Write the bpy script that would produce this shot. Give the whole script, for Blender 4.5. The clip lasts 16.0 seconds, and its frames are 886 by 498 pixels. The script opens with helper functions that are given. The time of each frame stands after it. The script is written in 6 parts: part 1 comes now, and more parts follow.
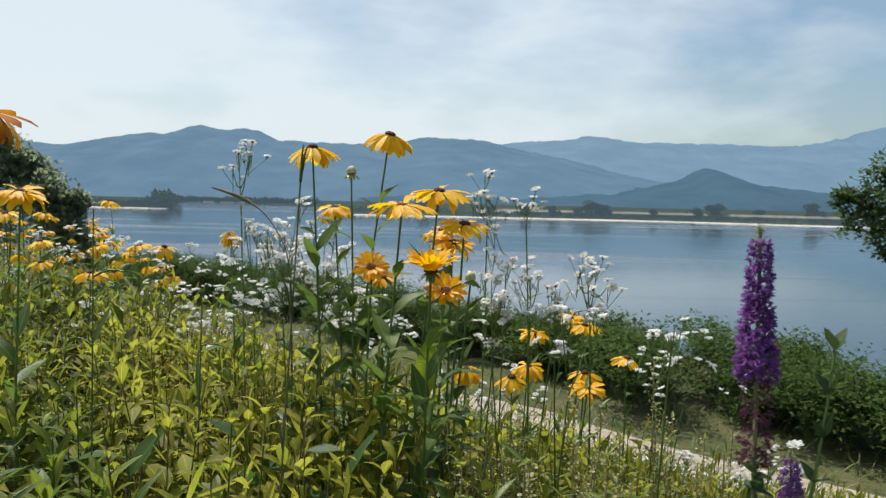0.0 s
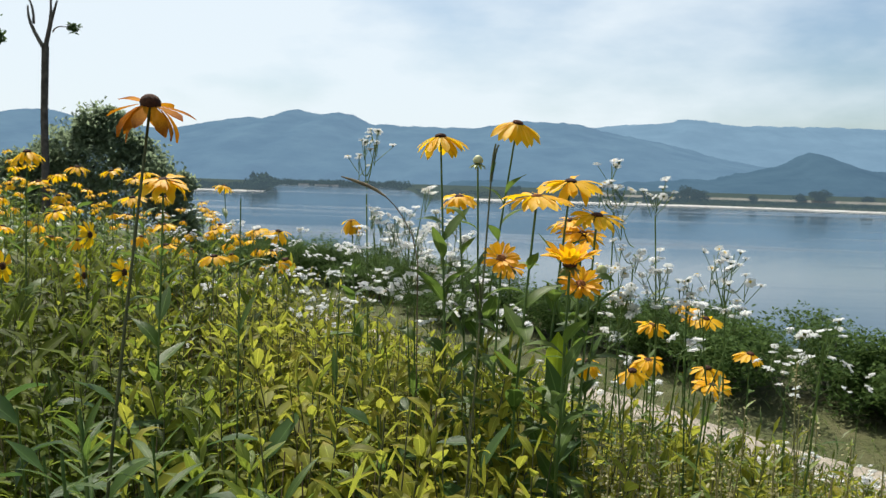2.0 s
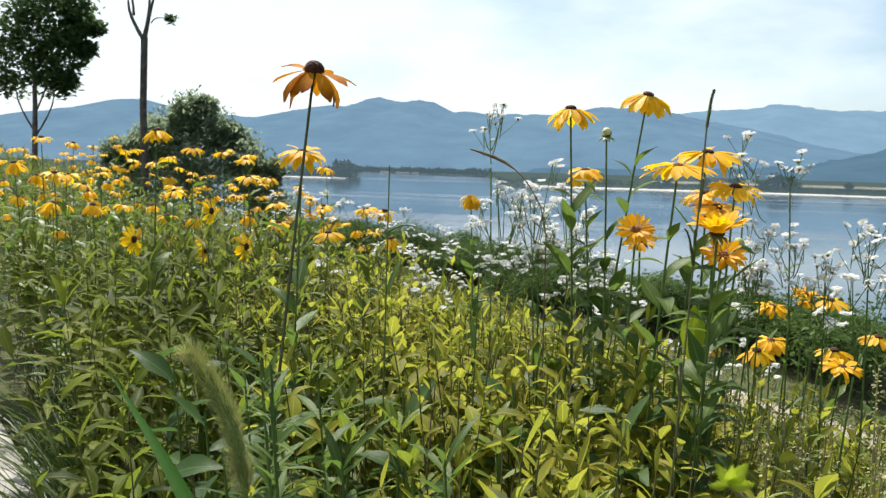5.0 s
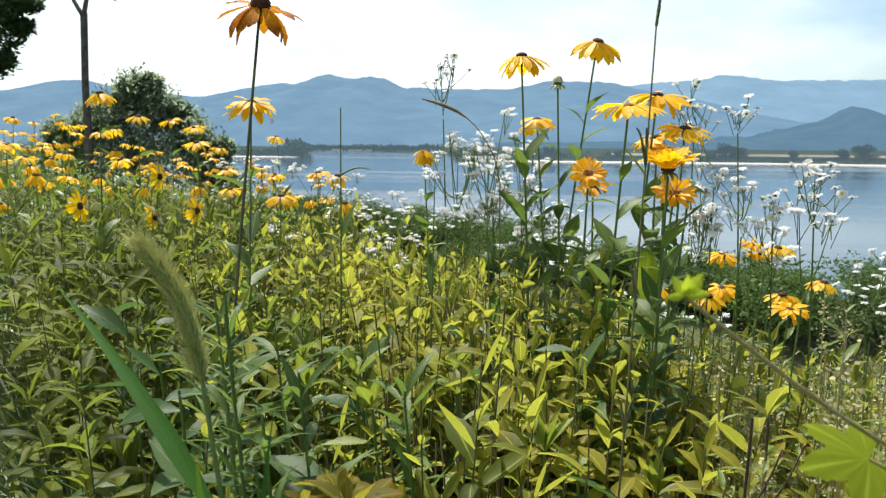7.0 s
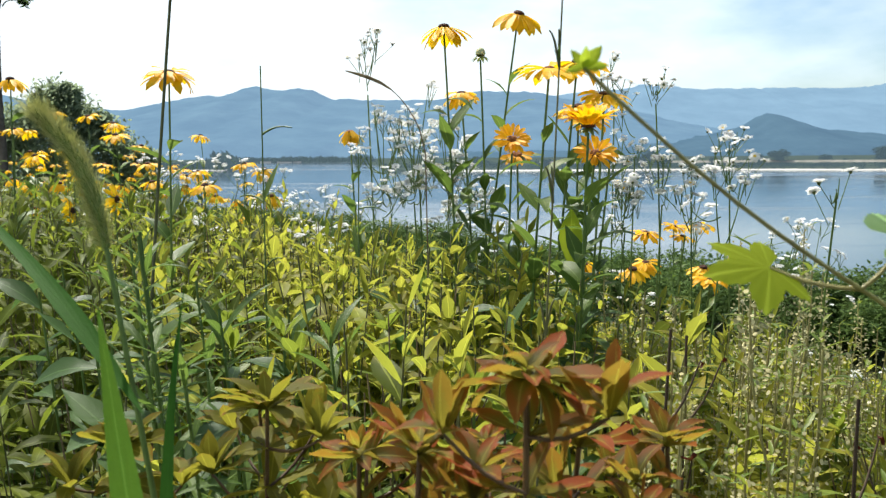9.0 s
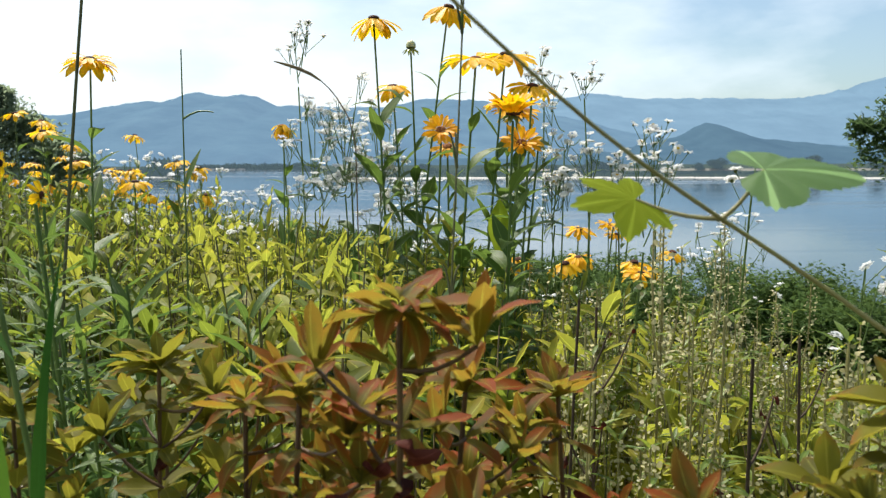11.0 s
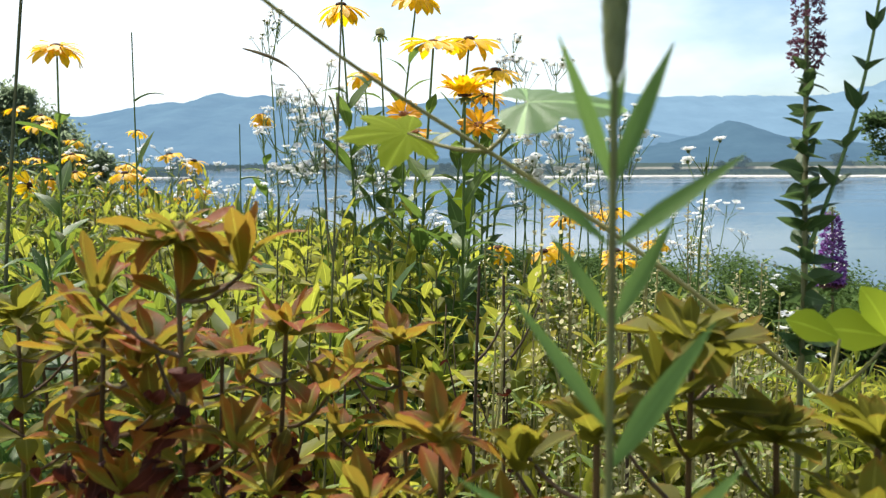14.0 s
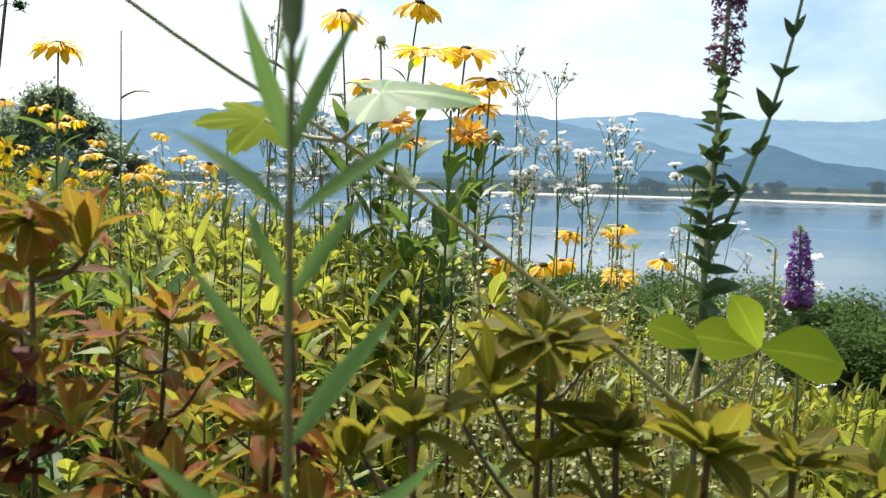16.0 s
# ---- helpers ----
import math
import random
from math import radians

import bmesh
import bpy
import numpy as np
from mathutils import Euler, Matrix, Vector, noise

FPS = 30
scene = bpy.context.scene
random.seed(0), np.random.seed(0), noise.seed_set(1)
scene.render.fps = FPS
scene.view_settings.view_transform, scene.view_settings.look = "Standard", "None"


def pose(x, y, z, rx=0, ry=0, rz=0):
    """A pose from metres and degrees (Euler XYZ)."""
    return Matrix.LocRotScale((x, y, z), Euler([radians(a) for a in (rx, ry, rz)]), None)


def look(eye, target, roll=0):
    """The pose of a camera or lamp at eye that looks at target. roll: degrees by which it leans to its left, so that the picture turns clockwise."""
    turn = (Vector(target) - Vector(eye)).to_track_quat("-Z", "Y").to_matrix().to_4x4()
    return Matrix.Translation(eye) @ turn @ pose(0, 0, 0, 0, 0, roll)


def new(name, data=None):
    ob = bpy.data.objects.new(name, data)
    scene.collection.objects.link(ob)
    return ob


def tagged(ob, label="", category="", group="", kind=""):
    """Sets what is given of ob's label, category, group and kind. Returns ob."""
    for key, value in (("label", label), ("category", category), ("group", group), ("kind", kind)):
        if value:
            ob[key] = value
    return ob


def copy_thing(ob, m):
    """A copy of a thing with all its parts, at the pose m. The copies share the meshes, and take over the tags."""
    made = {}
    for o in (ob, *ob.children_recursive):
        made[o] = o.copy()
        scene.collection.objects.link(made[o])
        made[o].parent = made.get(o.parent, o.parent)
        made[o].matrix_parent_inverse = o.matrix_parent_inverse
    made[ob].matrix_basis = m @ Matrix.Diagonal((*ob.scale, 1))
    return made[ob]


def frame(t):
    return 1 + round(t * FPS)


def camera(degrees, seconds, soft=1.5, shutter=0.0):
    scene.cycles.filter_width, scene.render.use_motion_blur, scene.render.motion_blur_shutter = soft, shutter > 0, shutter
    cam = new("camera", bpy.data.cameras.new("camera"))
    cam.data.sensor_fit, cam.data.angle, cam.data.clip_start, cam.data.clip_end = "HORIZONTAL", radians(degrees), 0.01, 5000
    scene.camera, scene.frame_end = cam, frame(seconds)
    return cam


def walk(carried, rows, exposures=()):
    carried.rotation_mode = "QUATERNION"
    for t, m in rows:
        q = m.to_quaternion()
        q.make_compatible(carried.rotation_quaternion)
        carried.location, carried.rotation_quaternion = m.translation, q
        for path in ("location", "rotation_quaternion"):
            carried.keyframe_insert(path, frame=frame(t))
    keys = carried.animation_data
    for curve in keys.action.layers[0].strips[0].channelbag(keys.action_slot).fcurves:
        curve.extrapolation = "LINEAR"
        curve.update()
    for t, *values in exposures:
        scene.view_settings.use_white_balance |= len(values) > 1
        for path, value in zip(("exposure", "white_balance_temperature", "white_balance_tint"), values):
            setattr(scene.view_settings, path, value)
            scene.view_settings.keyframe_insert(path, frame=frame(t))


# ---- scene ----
# ------------------------------------------------------------------ camera
cam = camera(56.6, 16.0, soft=1.3)
cam.data.dof.use_dof, cam.data.dof.focus_distance, cam.data.dof.aperture_fstop = True, 0.75, 32.0     # a small phone lens
PATH = [
    (0, -0.0002, -0.0002, 0.7996, 86.719, -1.264, 0.046),
    (0.5, -0.0115, 0.0049, 0.8055, 86.185, -1.427, 1.308),
    (1, -0.0243, 0.0075, 0.8099, 85.751, -1.541, 3.035),
    (1.5, -0.0345, 0.0102, 0.8084, 85.603, -1.608, 4.733),
    (2, -0.0507, 0.0096, 0.8064, 85.450, -1.628, 6.345),
    (2.5, -0.0604, 0.0137, 0.8038, 85.323, -1.673, 8.063),
    (3, -0.0761, 0.0115, 0.8021, 85.141, -1.695, 9.699),
    (3.5, -0.0861, 0.0115, 0.8000, 84.991, -1.691, 11.378),
    (3.7, -0.0918, 0.0095, 0.7979, 84.961, -1.718, 12.025),
    (5.8, -0.1156, -0.0118, 0.7807, 83.204, -1.309, 11.546),
    (6, -0.1138, -0.0107, 0.7798, 82.871, -1.044, 11.172),
    (6.5, -0.1128, -0.0106, 0.7655, 82.795, -0.731, 9.988),
    (7, -0.1124, -0.0088, 0.7494, 82.846, -0.446, 8.643),
    (7.5, -0.1126, -0.0120, 0.7345, 82.997, -0.300, 7.399),
    (8, -0.1084, -0.0131, 0.7228, 83.031, 0.080, 6.263),
    (8.5, -0.1093, -0.0119, 0.7072, 83.362, 0.250, 4.973),
    (9, -0.1052, -0.0123, 0.6970, 83.575, 0.396, 3.817),
    (9.2, -0.1014, -0.0101, 0.6922, 83.718, 0.376, 3.509),
    (11.5, -0.0771, -0.0186, 0.6745, 84.077, 0.279, -0.331),
    (12, -0.0659, -0.0254, 0.6723, 83.875, 0.384, -0.317),
    (12.5, -0.0522, -0.0259, 0.6698, 83.733, 0.446, 0.024),
    (13, -0.0361, -0.0242, 0.6653, 83.690, 0.756, 0.599),
    (13.5, -0.0253, -0.0236, 0.6619, 83.653, 0.803, 1.013),
    (14, -0.0127, -0.0204, 0.6567, 84.031, 0.453, 1.494),
    (14.5, -0.0013, -0.0158, 0.6567, 84.306, 0.277, 2.032),
    (15, 0.0112, -0.0123, 0.6560, 84.716, -0.283, 2.680),
    (15.5, 0.0240, -0.0149, 0.6528, 84.906, -1.133, 3.158),
    (16, 0.0383, -0.0148, 0.6505, 84.972, -1.530, 3.725),
]
walk(cam, [(t, pose(x, y, z, rx, ry, rz)) for t, x, y, z, rx, ry, rz in PATH],
     exposures=[(0.0, 0.18), (1.5, 0.25), (3.5, 0.46), (6.0, 0.66), (7.5, 0.76), (9.0, 0.77), (11.5, 0.60), (12.0, 0.80), (12.6, 0.87), (14.0, 0.84), (15.0, 0.94), (15.6, 0.84), (16.0, 0.82)])

# ------------------------------------------------------------------ sky and sun
SUN_ELEV, SUN_AZ = 57.0, -28.0          # degrees; azimuth from +y towards +x


def make_world():
    w = bpy.data.worlds.new("summer_sky")
    scene.world = w
    w.use_nodes = True
    nt = w.node_tree
    nt.nodes.clear()
    out = nt.nodes.new("ShaderNodeOutputWorld")
    bg = nt.nodes.new("ShaderNodeBackground")
    sky = nt.nodes.new("ShaderNodeTexSky")
    sky.sky_type = "NISHITA"
    sky.sun_disc = False
    sky.sun_elevation, sky.sun_rotation = radians(SUN_ELEV), radians(SUN_AZ)
    sky.air_density, sky.dust_density, sky.ozone_density = 1.0, 1.6, 1.5
    co = nt.nodes.new("ShaderNodeTexCoord")
    mp = nt.nodes.new("ShaderNodeMapping")
    mp.inputs["Scale"].default_value = (1.2, 1.2, 3.2)
    mp.inputs["Location"].default_value = (1.35, 0.4, 0.2)
    n1 = nt.nodes.new("ShaderNodeTexNoise")
    n1.inputs["Scale"].default_value, n1.inputs["Detail"].default_value = 2.1, 7.0
    n1.inputs["Roughness"].default_value = 0.52
    ramp = nt.nodes.new("ShaderNodeValToRGB")
    ramp.color_ramp.elements[0].position, ramp.color_ramp.elements[1].position = 0.38, 0.60
    ramp.color_ramp.elements[0].color = (0.06, 0.06, 0.06, 1)
    ramp.color_ramp.elements[1].color = (0.84, 0.84, 0.84, 1)
    dim = nt.nodes.new("ShaderNodeMix")
    dim.data_type = "RGBA"
    dim.blend_type = "MULTIPLY"
    dim.inputs["Factor"].default_value = 1.0
    dim.inputs[7].default_value = (0.098, 0.110, 0.112, 1)
    mix = nt.nodes.new("ShaderNodeMix")
    mix.data_type = "RGBA"
    mix.inputs[7].default_value = (0.91, 1.00, 1.06, 1)     # thin white cloud
    nt.links.new(co.outputs["Generated"], mp.inputs["Vector"])
    nt.links.new(mp.outputs["Vector"], n1.inputs["Vector"])
    split = nt.nodes.new("ShaderNodeSeparateXYZ")
    thin = nt.nodes.new("ShaderNodeMath")                  # the cloud thins towards the east
    thin.operation = "MULTIPLY_ADD"
    thin.inputs[1].default_value = -0.36
    nt.links.new(co.outputs["Generated"], split.inputs[0])
    nt.links.new(split.outputs["X"], thin.inputs[0])
    nt.links.new(n1.outputs["Fac"], thin.inputs[2])
    nt.links.new(thin.outputs[0], ramp.inputs["Fac"])
    nt.links.new(ramp.outputs["Color"], mix.inputs["Factor"])
    nt.links.new(sky.outputs["Color"], dim.inputs[6])
    nt.links.new(dim.outputs[2], mix.inputs[6])
    nt.links.new(mix.outputs[2], bg.inputs["Color"])
    bg.inputs["Strength"].default_value = 0.78
    nt.links.new(bg.outputs["Background"], out.inputs["Surface"])


make_world()
sun = new("sun", bpy.data.lights.new("sun", "SUN"))
sun.data.energy, sun.data.angle, sun.data.color = 5.0, radians(1.0), (1.0, 0.95, 0.86)
a, e = radians(SUN_AZ), radians(SUN_ELEV)
sun.matrix_world = look(Vector((math.sin(a) * math.cos(e), math.cos(a) * math.cos(e), math.sin(e))) * 50, (0, 0, 0))

# ------------------------------------------------------------------ materials


class Nodes:
    """A short way to wire a material."""

    def __init__(self, name):
        self.m = bpy.data.materials.new(name)
        self.m.use_nodes = True
        self.t = self.m.node_tree
        self.t.nodes.clear()
        self.out = self.t.nodes.new("ShaderNodeOutputMaterial")

    def add(self, kind, **values):
        n = self.t.nodes.new(kind)
        for k, v in values.items():
            if k == "data_type":
                n.data_type = v
            elif k == "blend_type":
                n.blend_type = v
            elif k == "operation":
                n.operation = v
        return n

    def link(self, a, b):
        self.t.links.new(a, b)

    def mix(self, fac, c1, c2, blend="MIX"):
        n = self.add("ShaderNodeMix", data_type="RGBA", blend_type=blend)
        for slot, v in ((0, fac), (6, c1), (7, c2)):
            if isinstance(v, (int, float)):
                n.inputs[slot].default_value = v
            elif isinstance(v, tuple):
                n.inputs[slot].default_value = (*v[:3], 1)
            else:
                self.link(v, n.inputs[slot])
        return n.outputs[2]

    def math(self, op, a, b=0.0):
        n = self.add("ShaderNodeMath", operation=op)
        for i, v in enumerate((a, b)):
            if isinstance(v, (int, float)):
                n.inputs[i].default_value = v
            else:
                self.link(v, n.inputs[i])
        return n.outputs[0]

    def noise(self, scale, detail=3.0, rough=0.55, vec=None):
        n = self.add("ShaderNodeTexNoise")
        n.inputs["Scale"].default_value, n.inputs["Detail"].default_value = scale, detail
        n.inputs["Roughness"].default_value = rough
        if vec is None:
            vec = self.add("ShaderNodeTexCoord").outputs["Object"]
        self.link(vec, n.inputs["Vector"])
        return n.outputs["Fac"]

    def ramp(self, fac, *stops):
        n = self.add("ShaderNodeValToRGB")
        els = n.color_ramp.elements
        while len(els) < len(stops):
            els.new(0.5)
        for el, (p, c) in zip(els, stops):
            el.position = p
            el.color = (*c, 1) if isinstance(c, tuple) else (c, c, c, 1)
        self.link(fac, n.inputs["Fac"])
        return n.outputs["Color"]

    def bump(self, height, strength=0.3, distance=0.01):
        n = self.add("ShaderNodeBump")
        n.inputs["Strength"].default_value, n.inputs["Distance"].default_value = strength, distance
        self.link(height, n.inputs["Height"])
        return n.outputs["Normal"]

    def principled(self, color, rough=0.5, spec=0.5, normal=None, metal=0.0):
        n = self.add("ShaderNodeBsdfPrincipled")
        if isinstance(color, tuple):
            n.inputs["Base Color"].default_value = (*color, 1)
        else:
            self.link(color, n.inputs["Base Color"])
        if isinstance(rough, (int, float)):
            n.inputs["Roughness"].default_value = rough
        else:
            self.link(rough, n.inputs["Roughness"])
        n.inputs["Specular IOR Level"].default_value = spec
        n.inputs["Metallic"].default_value = metal
        if normal is not None:
            self.link(normal, n.inputs["Normal"])
        return n

    def done(self, shader):
        self.link(shader, self.out.inputs["Surface"])
        return self.m


def leaf_material(name, low, high, tip=None, tip_from=0.6, glow=0.45, rough=0.45, single=True, veins=6.0, spread=0.5, rib=0.35, through_gain=1.5, gloss=0.28, edge=0.0, patch=None):
    """Leaf or petal: colour from low to high by chance per leaf, tip colour along its length, thin enough to let light through."""
    k = Nodes(name)
    rnd = k.add("ShaderNodeObjectInfo").outputs["Random"] if single else k.add("ShaderNodeNewGeometry").outputs["Random Per Island"]
    uv = k.add("ShaderNodeUVMap")
    uv.uv_map = "UVMap"
    sep = k.add("ShaderNodeSeparateXYZ")
    k.link(uv.outputs["UV"], sep.inputs[0])
    u, v = sep.outputs["X"], sep.outputs["Y"]
    col = k.mix(rnd, low, high)
    mott = k.noise(60.0, 4.0)
    col = k.mix(k.math("MULTIPLY", mott, spread), col, tuple(c * 0.55 for c in low))
    if patch is not None:                                  # stands of another kind among the rest
        area = k.ramp(k.noise(3.4, 3.0, 0.6), (0.44, 0.0), (0.62, 0.6))
        col = k.mix(area, col, k.mix(rnd, tuple(c * 0.6 for c in patch), patch))
    rim = k.math("ABSOLUTE", k.math("SUBTRACT", u, 0.5))
    if tip is not None:
        grow = k.math("SUBTRACT", k.math("ADD", k.math("ADD", v, k.math("MULTIPLY", rim, edge)), k.math("MULTIPLY", k.noise(25.0, 2.0), 0.5)), tip_from + 0.25)
        wide = k.math("MINIMUM", k.math("MAXIMUM", k.math("MULTIPLY", grow, 3.0), 0.0), 1.0)
        wide = k.math("MULTIPLY", wide, k.math("ADD", 0.35, k.math("MULTIPLY", rnd, 0.8)))
        col = k.mix(wide, col, tip)
    # midrib and side veins
    off = k.math("ABSOLUTE", k.math("SUBTRACT", u, 0.5))
    mid = k.math("LESS_THAN", off, 0.035)
    col = k.mix(k.math("MULTIPLY", mid, rib), col, tuple(min(1.0, c * 1.9 + 0.03) for c in high))
    wave = k.math("SINE", k.math("MULTIPLY", k.math("SUBTRACT", v, k.math("MULTIPLY", off, 0.8)), veins * 6.283))
    nrm = k.bump(k.math("ADD", k.math("MULTIPLY", wave, 0.10), k.noise(160.0, 3.0)), 0.22, 0.0008)
    p = k.principled(col, rough, gloss, nrm)
    tr = k.add("ShaderNodeBsdfTranslucent")
    k.link(k.mix(0.5, col, tuple(min(1.0, c * through_gain) for c in high), "MIX"), tr.inputs["Color"])
    k.link(nrm, tr.inputs["Normal"])
    ms = k.add("ShaderNodeMixShader")
    ms.inputs[0].default_value = glow
    k.link(p.outputs[0], ms.inputs[1])
    k.link(tr.outputs[0], ms.inputs[2])
    return k.done(ms.outputs[0])


def plain_material(name, c1, c2, scale=30.0, rough=0.6, spec=0.35, bump=0.3, distance=0.002, detail=5.0, shift=True):
    k = Nodes(name)
    f = k.noise(scale, detail)
    if shift:
        f = k.math("ADD", k.math("MULTIPLY", f, 0.8), k.math("MULTIPLY", k.add("ShaderNodeObjectInfo").outputs["Random"], 0.25))
    col = k.ramp(f, (0.3, c1), (0.75, c2))
    nrm = k.bump(k.noise(scale * 3.0, 4.0), bump, distance)
    return k.done(k.principled(col, rough, spec, nrm).outputs[0])


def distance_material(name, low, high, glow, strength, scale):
    """Hazy far land: an added coloured glow stands in for the haze."""
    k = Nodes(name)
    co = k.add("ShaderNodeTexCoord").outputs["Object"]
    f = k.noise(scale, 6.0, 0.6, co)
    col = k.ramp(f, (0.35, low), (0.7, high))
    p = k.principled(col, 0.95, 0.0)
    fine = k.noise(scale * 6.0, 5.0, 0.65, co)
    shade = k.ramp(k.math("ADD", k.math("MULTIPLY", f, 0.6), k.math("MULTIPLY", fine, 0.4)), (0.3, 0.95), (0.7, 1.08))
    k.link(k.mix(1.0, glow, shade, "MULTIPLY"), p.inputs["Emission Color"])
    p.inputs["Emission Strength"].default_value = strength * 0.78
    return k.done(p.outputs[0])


M_STEM = plain_material("stem_green", (0.05, 0.10, 0.02), (0.13, 0.19, 0.04), 40, 0.55)
M_STEM_DARK = plain_material("stem_brown_green", (0.05, 0.06, 0.022), (0.13, 0.125, 0.045), 60, 0.6)
M_STEM_RED = plain_material("stem_reddish", (0.055, 0.028, 0.015), (0.13, 0.075, 0.03), 60, 0.5)
M_STEM_VINE = plain_material("stem_vine", (0.20, 0.17, 0.06), (0.30, 0.27, 0.10), 80, 0.5)
M_DRY = plain_material("dry_stalk", (0.10, 0.07, 0.04), (0.26, 0.20, 0.11), 50, 0.8)
M_LEAF = leaf_material("rudbeckia_leaf", (0.045, 0.095, 0.016), (0.131, 0.200, 0.037), glow=0.46, gloss=0.2)
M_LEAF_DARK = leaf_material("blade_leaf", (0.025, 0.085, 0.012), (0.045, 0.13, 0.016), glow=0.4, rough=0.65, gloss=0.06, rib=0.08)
# lit copy of blade_leaf: sunlight put in as a brighter green
M_BLADE_LIT = leaf_material("sunlit_blade", (0.08, 0.18, 0.018), (0.14, 0.27, 0.03), glow=0.55, rough=0.55, gloss=0.1)
M_LEAF_RED = leaf_material("reddened_leaf", (0.05, 0.05, 0.012), (0.29, 0.25, 0.03), tip=(0.25, 0.046, 0.010), tip_from=0.54, glow=0.48, rough=0.5, gloss=0.10, edge=0.7, spread=0.8)
M_LEAF_OLIVE = leaf_material("olive_leaf", (0.082, 0.082, 0.010), (0.246, 0.230, 0.025), tip=(0.24, 0.09, 0.014), tip_from=0.86, glow=0.5, rough=0.5, gloss=0.10, edge=0.5, spread=0.6)
M_LEAF_WILT = leaf_material("withered_leaf", (0.03, 0.009, 0.007), (0.11, 0.022, 0.010), glow=0.2, rough=0.6, gloss=0.15)
M_LEAF_HOP = leaf_material("vine_leaf", (0.271, 0.353, 0.025), (0.344, 0.426, 0.033), glow=0.65, gloss=0.05, rough=0.7, veins=5.0, spread=0.25)
M_LEAF_HOP_PALE = leaf_material("vine_leaf_grey", (0.115, 0.221, 0.066), (0.164, 0.271, 0.090), glow=0.45, veins=7.0, spread=0.6, rib=0.9)
M_LEAF_LOOSE = leaf_material("loosestrife_leaf", (0.033, 0.070, 0.021), (0.074, 0.119, 0.037), glow=0.4)
M_STALK = plain_material("stalk_green", (0.11, 0.075, 0.035), (0.15, 0.20, 0.06), 45, 0.55)
M_LEAF_DULL = leaf_material("dull_leaf", (0.037, 0.082, 0.021), (0.082, 0.148, 0.037), glow=0.42, gloss=0.18)
M_LEAF_STALK = leaf_material("willowy_leaf", (0.111, 0.211, 0.050), (0.177, 0.288, 0.077), glow=0.52, gloss=0.12, rib=0.2)
M_UNDER = leaf_material("undergrowth_leaf", (0.030, 0.056, 0.007), (0.383, 0.408, 0.050), tip=(0.36, 0.24, 0.03), tip_from=0.72, glow=0.52, gloss=0.09, rough=0.5, through_gain=1.4, single=False, patch=(0.36, 0.30, 0.04))
M_UNDER_GREEN = leaf_material("lush_leaf", (0.014, 0.030, 0.006), (0.169, 0.218, 0.026), glow=0.52, gloss=0.09, rough=0.5, single=False, patch=(0.27, 0.28, 0.03))
M_UNDER_FAR = leaf_material("meadow_leaf", (0.033, 0.070, 0.007), (0.162, 0.199, 0.021), glow=0.42, single=False, patch=(0.11, 0.14, 0.03))
M_GRASS = leaf_material("grass_blade", (0.057, 0.107, 0.025), (0.164, 0.205, 0.057), tip=(0.36, 0.30, 0.13), tip_from=0.7, glow=0.4, single=False)
M_GRASS_DARK = leaf_material("fine_grass", (0.037, 0.074, 0.015), (0.090, 0.139, 0.029), tip=(0.30, 0.27, 0.12), tip_from=0.9, glow=0.35, single=False)
M_SHRUB = leaf_material("shrub_leaf", (0.033, 0.069, 0.017), (0.091, 0.144, 0.036), glow=0.3, single=False, gloss=0.05, rough=0.7)
# bush and tree leaves paled: haze put into their colour
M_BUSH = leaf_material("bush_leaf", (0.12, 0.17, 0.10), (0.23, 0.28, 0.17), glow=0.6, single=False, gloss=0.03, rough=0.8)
M_TREE = leaf_material("tree_leaf", (0.04, 0.08, 0.03), (0.095, 0.15, 0.055), glow=0.42, single=False, gloss=0.06)
M_PETAL = leaf_material("yellow_petal", (0.84, 0.43, 0.005), (0.93, 0.53, 0.008), glow=0.42, rough=0.5, veins=0.0, spread=0.15, rib=0.0)
M_PETAL_FIELD = leaf_material("yellow_petal_field", (0.82, 0.41, 0.005), (0.93, 0.52, 0.008), glow=0.4, rough=0.5, veins=0.0, spread=0.15, single=False, rib=0.0)
M_PETAL_ORANGE = leaf_material("orange_petal", (0.83, 0.36, 0.005), (0.92, 0.47, 0.008), glow=0.4, rough=0.5, veins=0.0, spread=0.2, rib=0.0)
M_PETAL_WORN = leaf_material("worn_petal", (0.34, 0.08, 0.006), (0.74, 0.30, 0.010), tip=(0.20, 0.04, 0.01), tip_from=0.55, glow=0.32, rough=0.7, veins=0.0, rib=0.0, gloss=0.06)
M_CONE = plain_material("flower_cone", (0.03, 0.012, 0.008), (0.12, 0.045, 0.02), 300, 0.8, 0.2, 0.9, 0.002)
M_CONE_RUST = plain_material("flower_cone_rust", (0.16, 0.05, 0.012), (0.35, 0.13, 0.02), 300, 0.8, 0.2, 0.9, 0.002)
M_SEPAL = leaf_material("sepal", (0.10, 0.13, 0.03), (0.16, 0.19, 0.05), glow=0.25)
M_WHITE = leaf_material("white_ray", (0.702, 0.702, 0.675), (0.810, 0.810, 0.792), glow=0.4, rough=0.6, veins=0.0, spread=0.05, single=False, rib=0.0)
M_YOLK = plain_material("daisy_disc", (0.55, 0.34, 0.02), (0.75, 0.55, 0.06), 200, 0.8, 0.2, 0.6, 0.001)
M_PURPLE = leaf_material("magenta_petal", (0.102, 0.034, 0.187), (0.289, 0.111, 0.374), glow=0.4, rough=0.6, veins=0.0, single=False, rib=0.0)
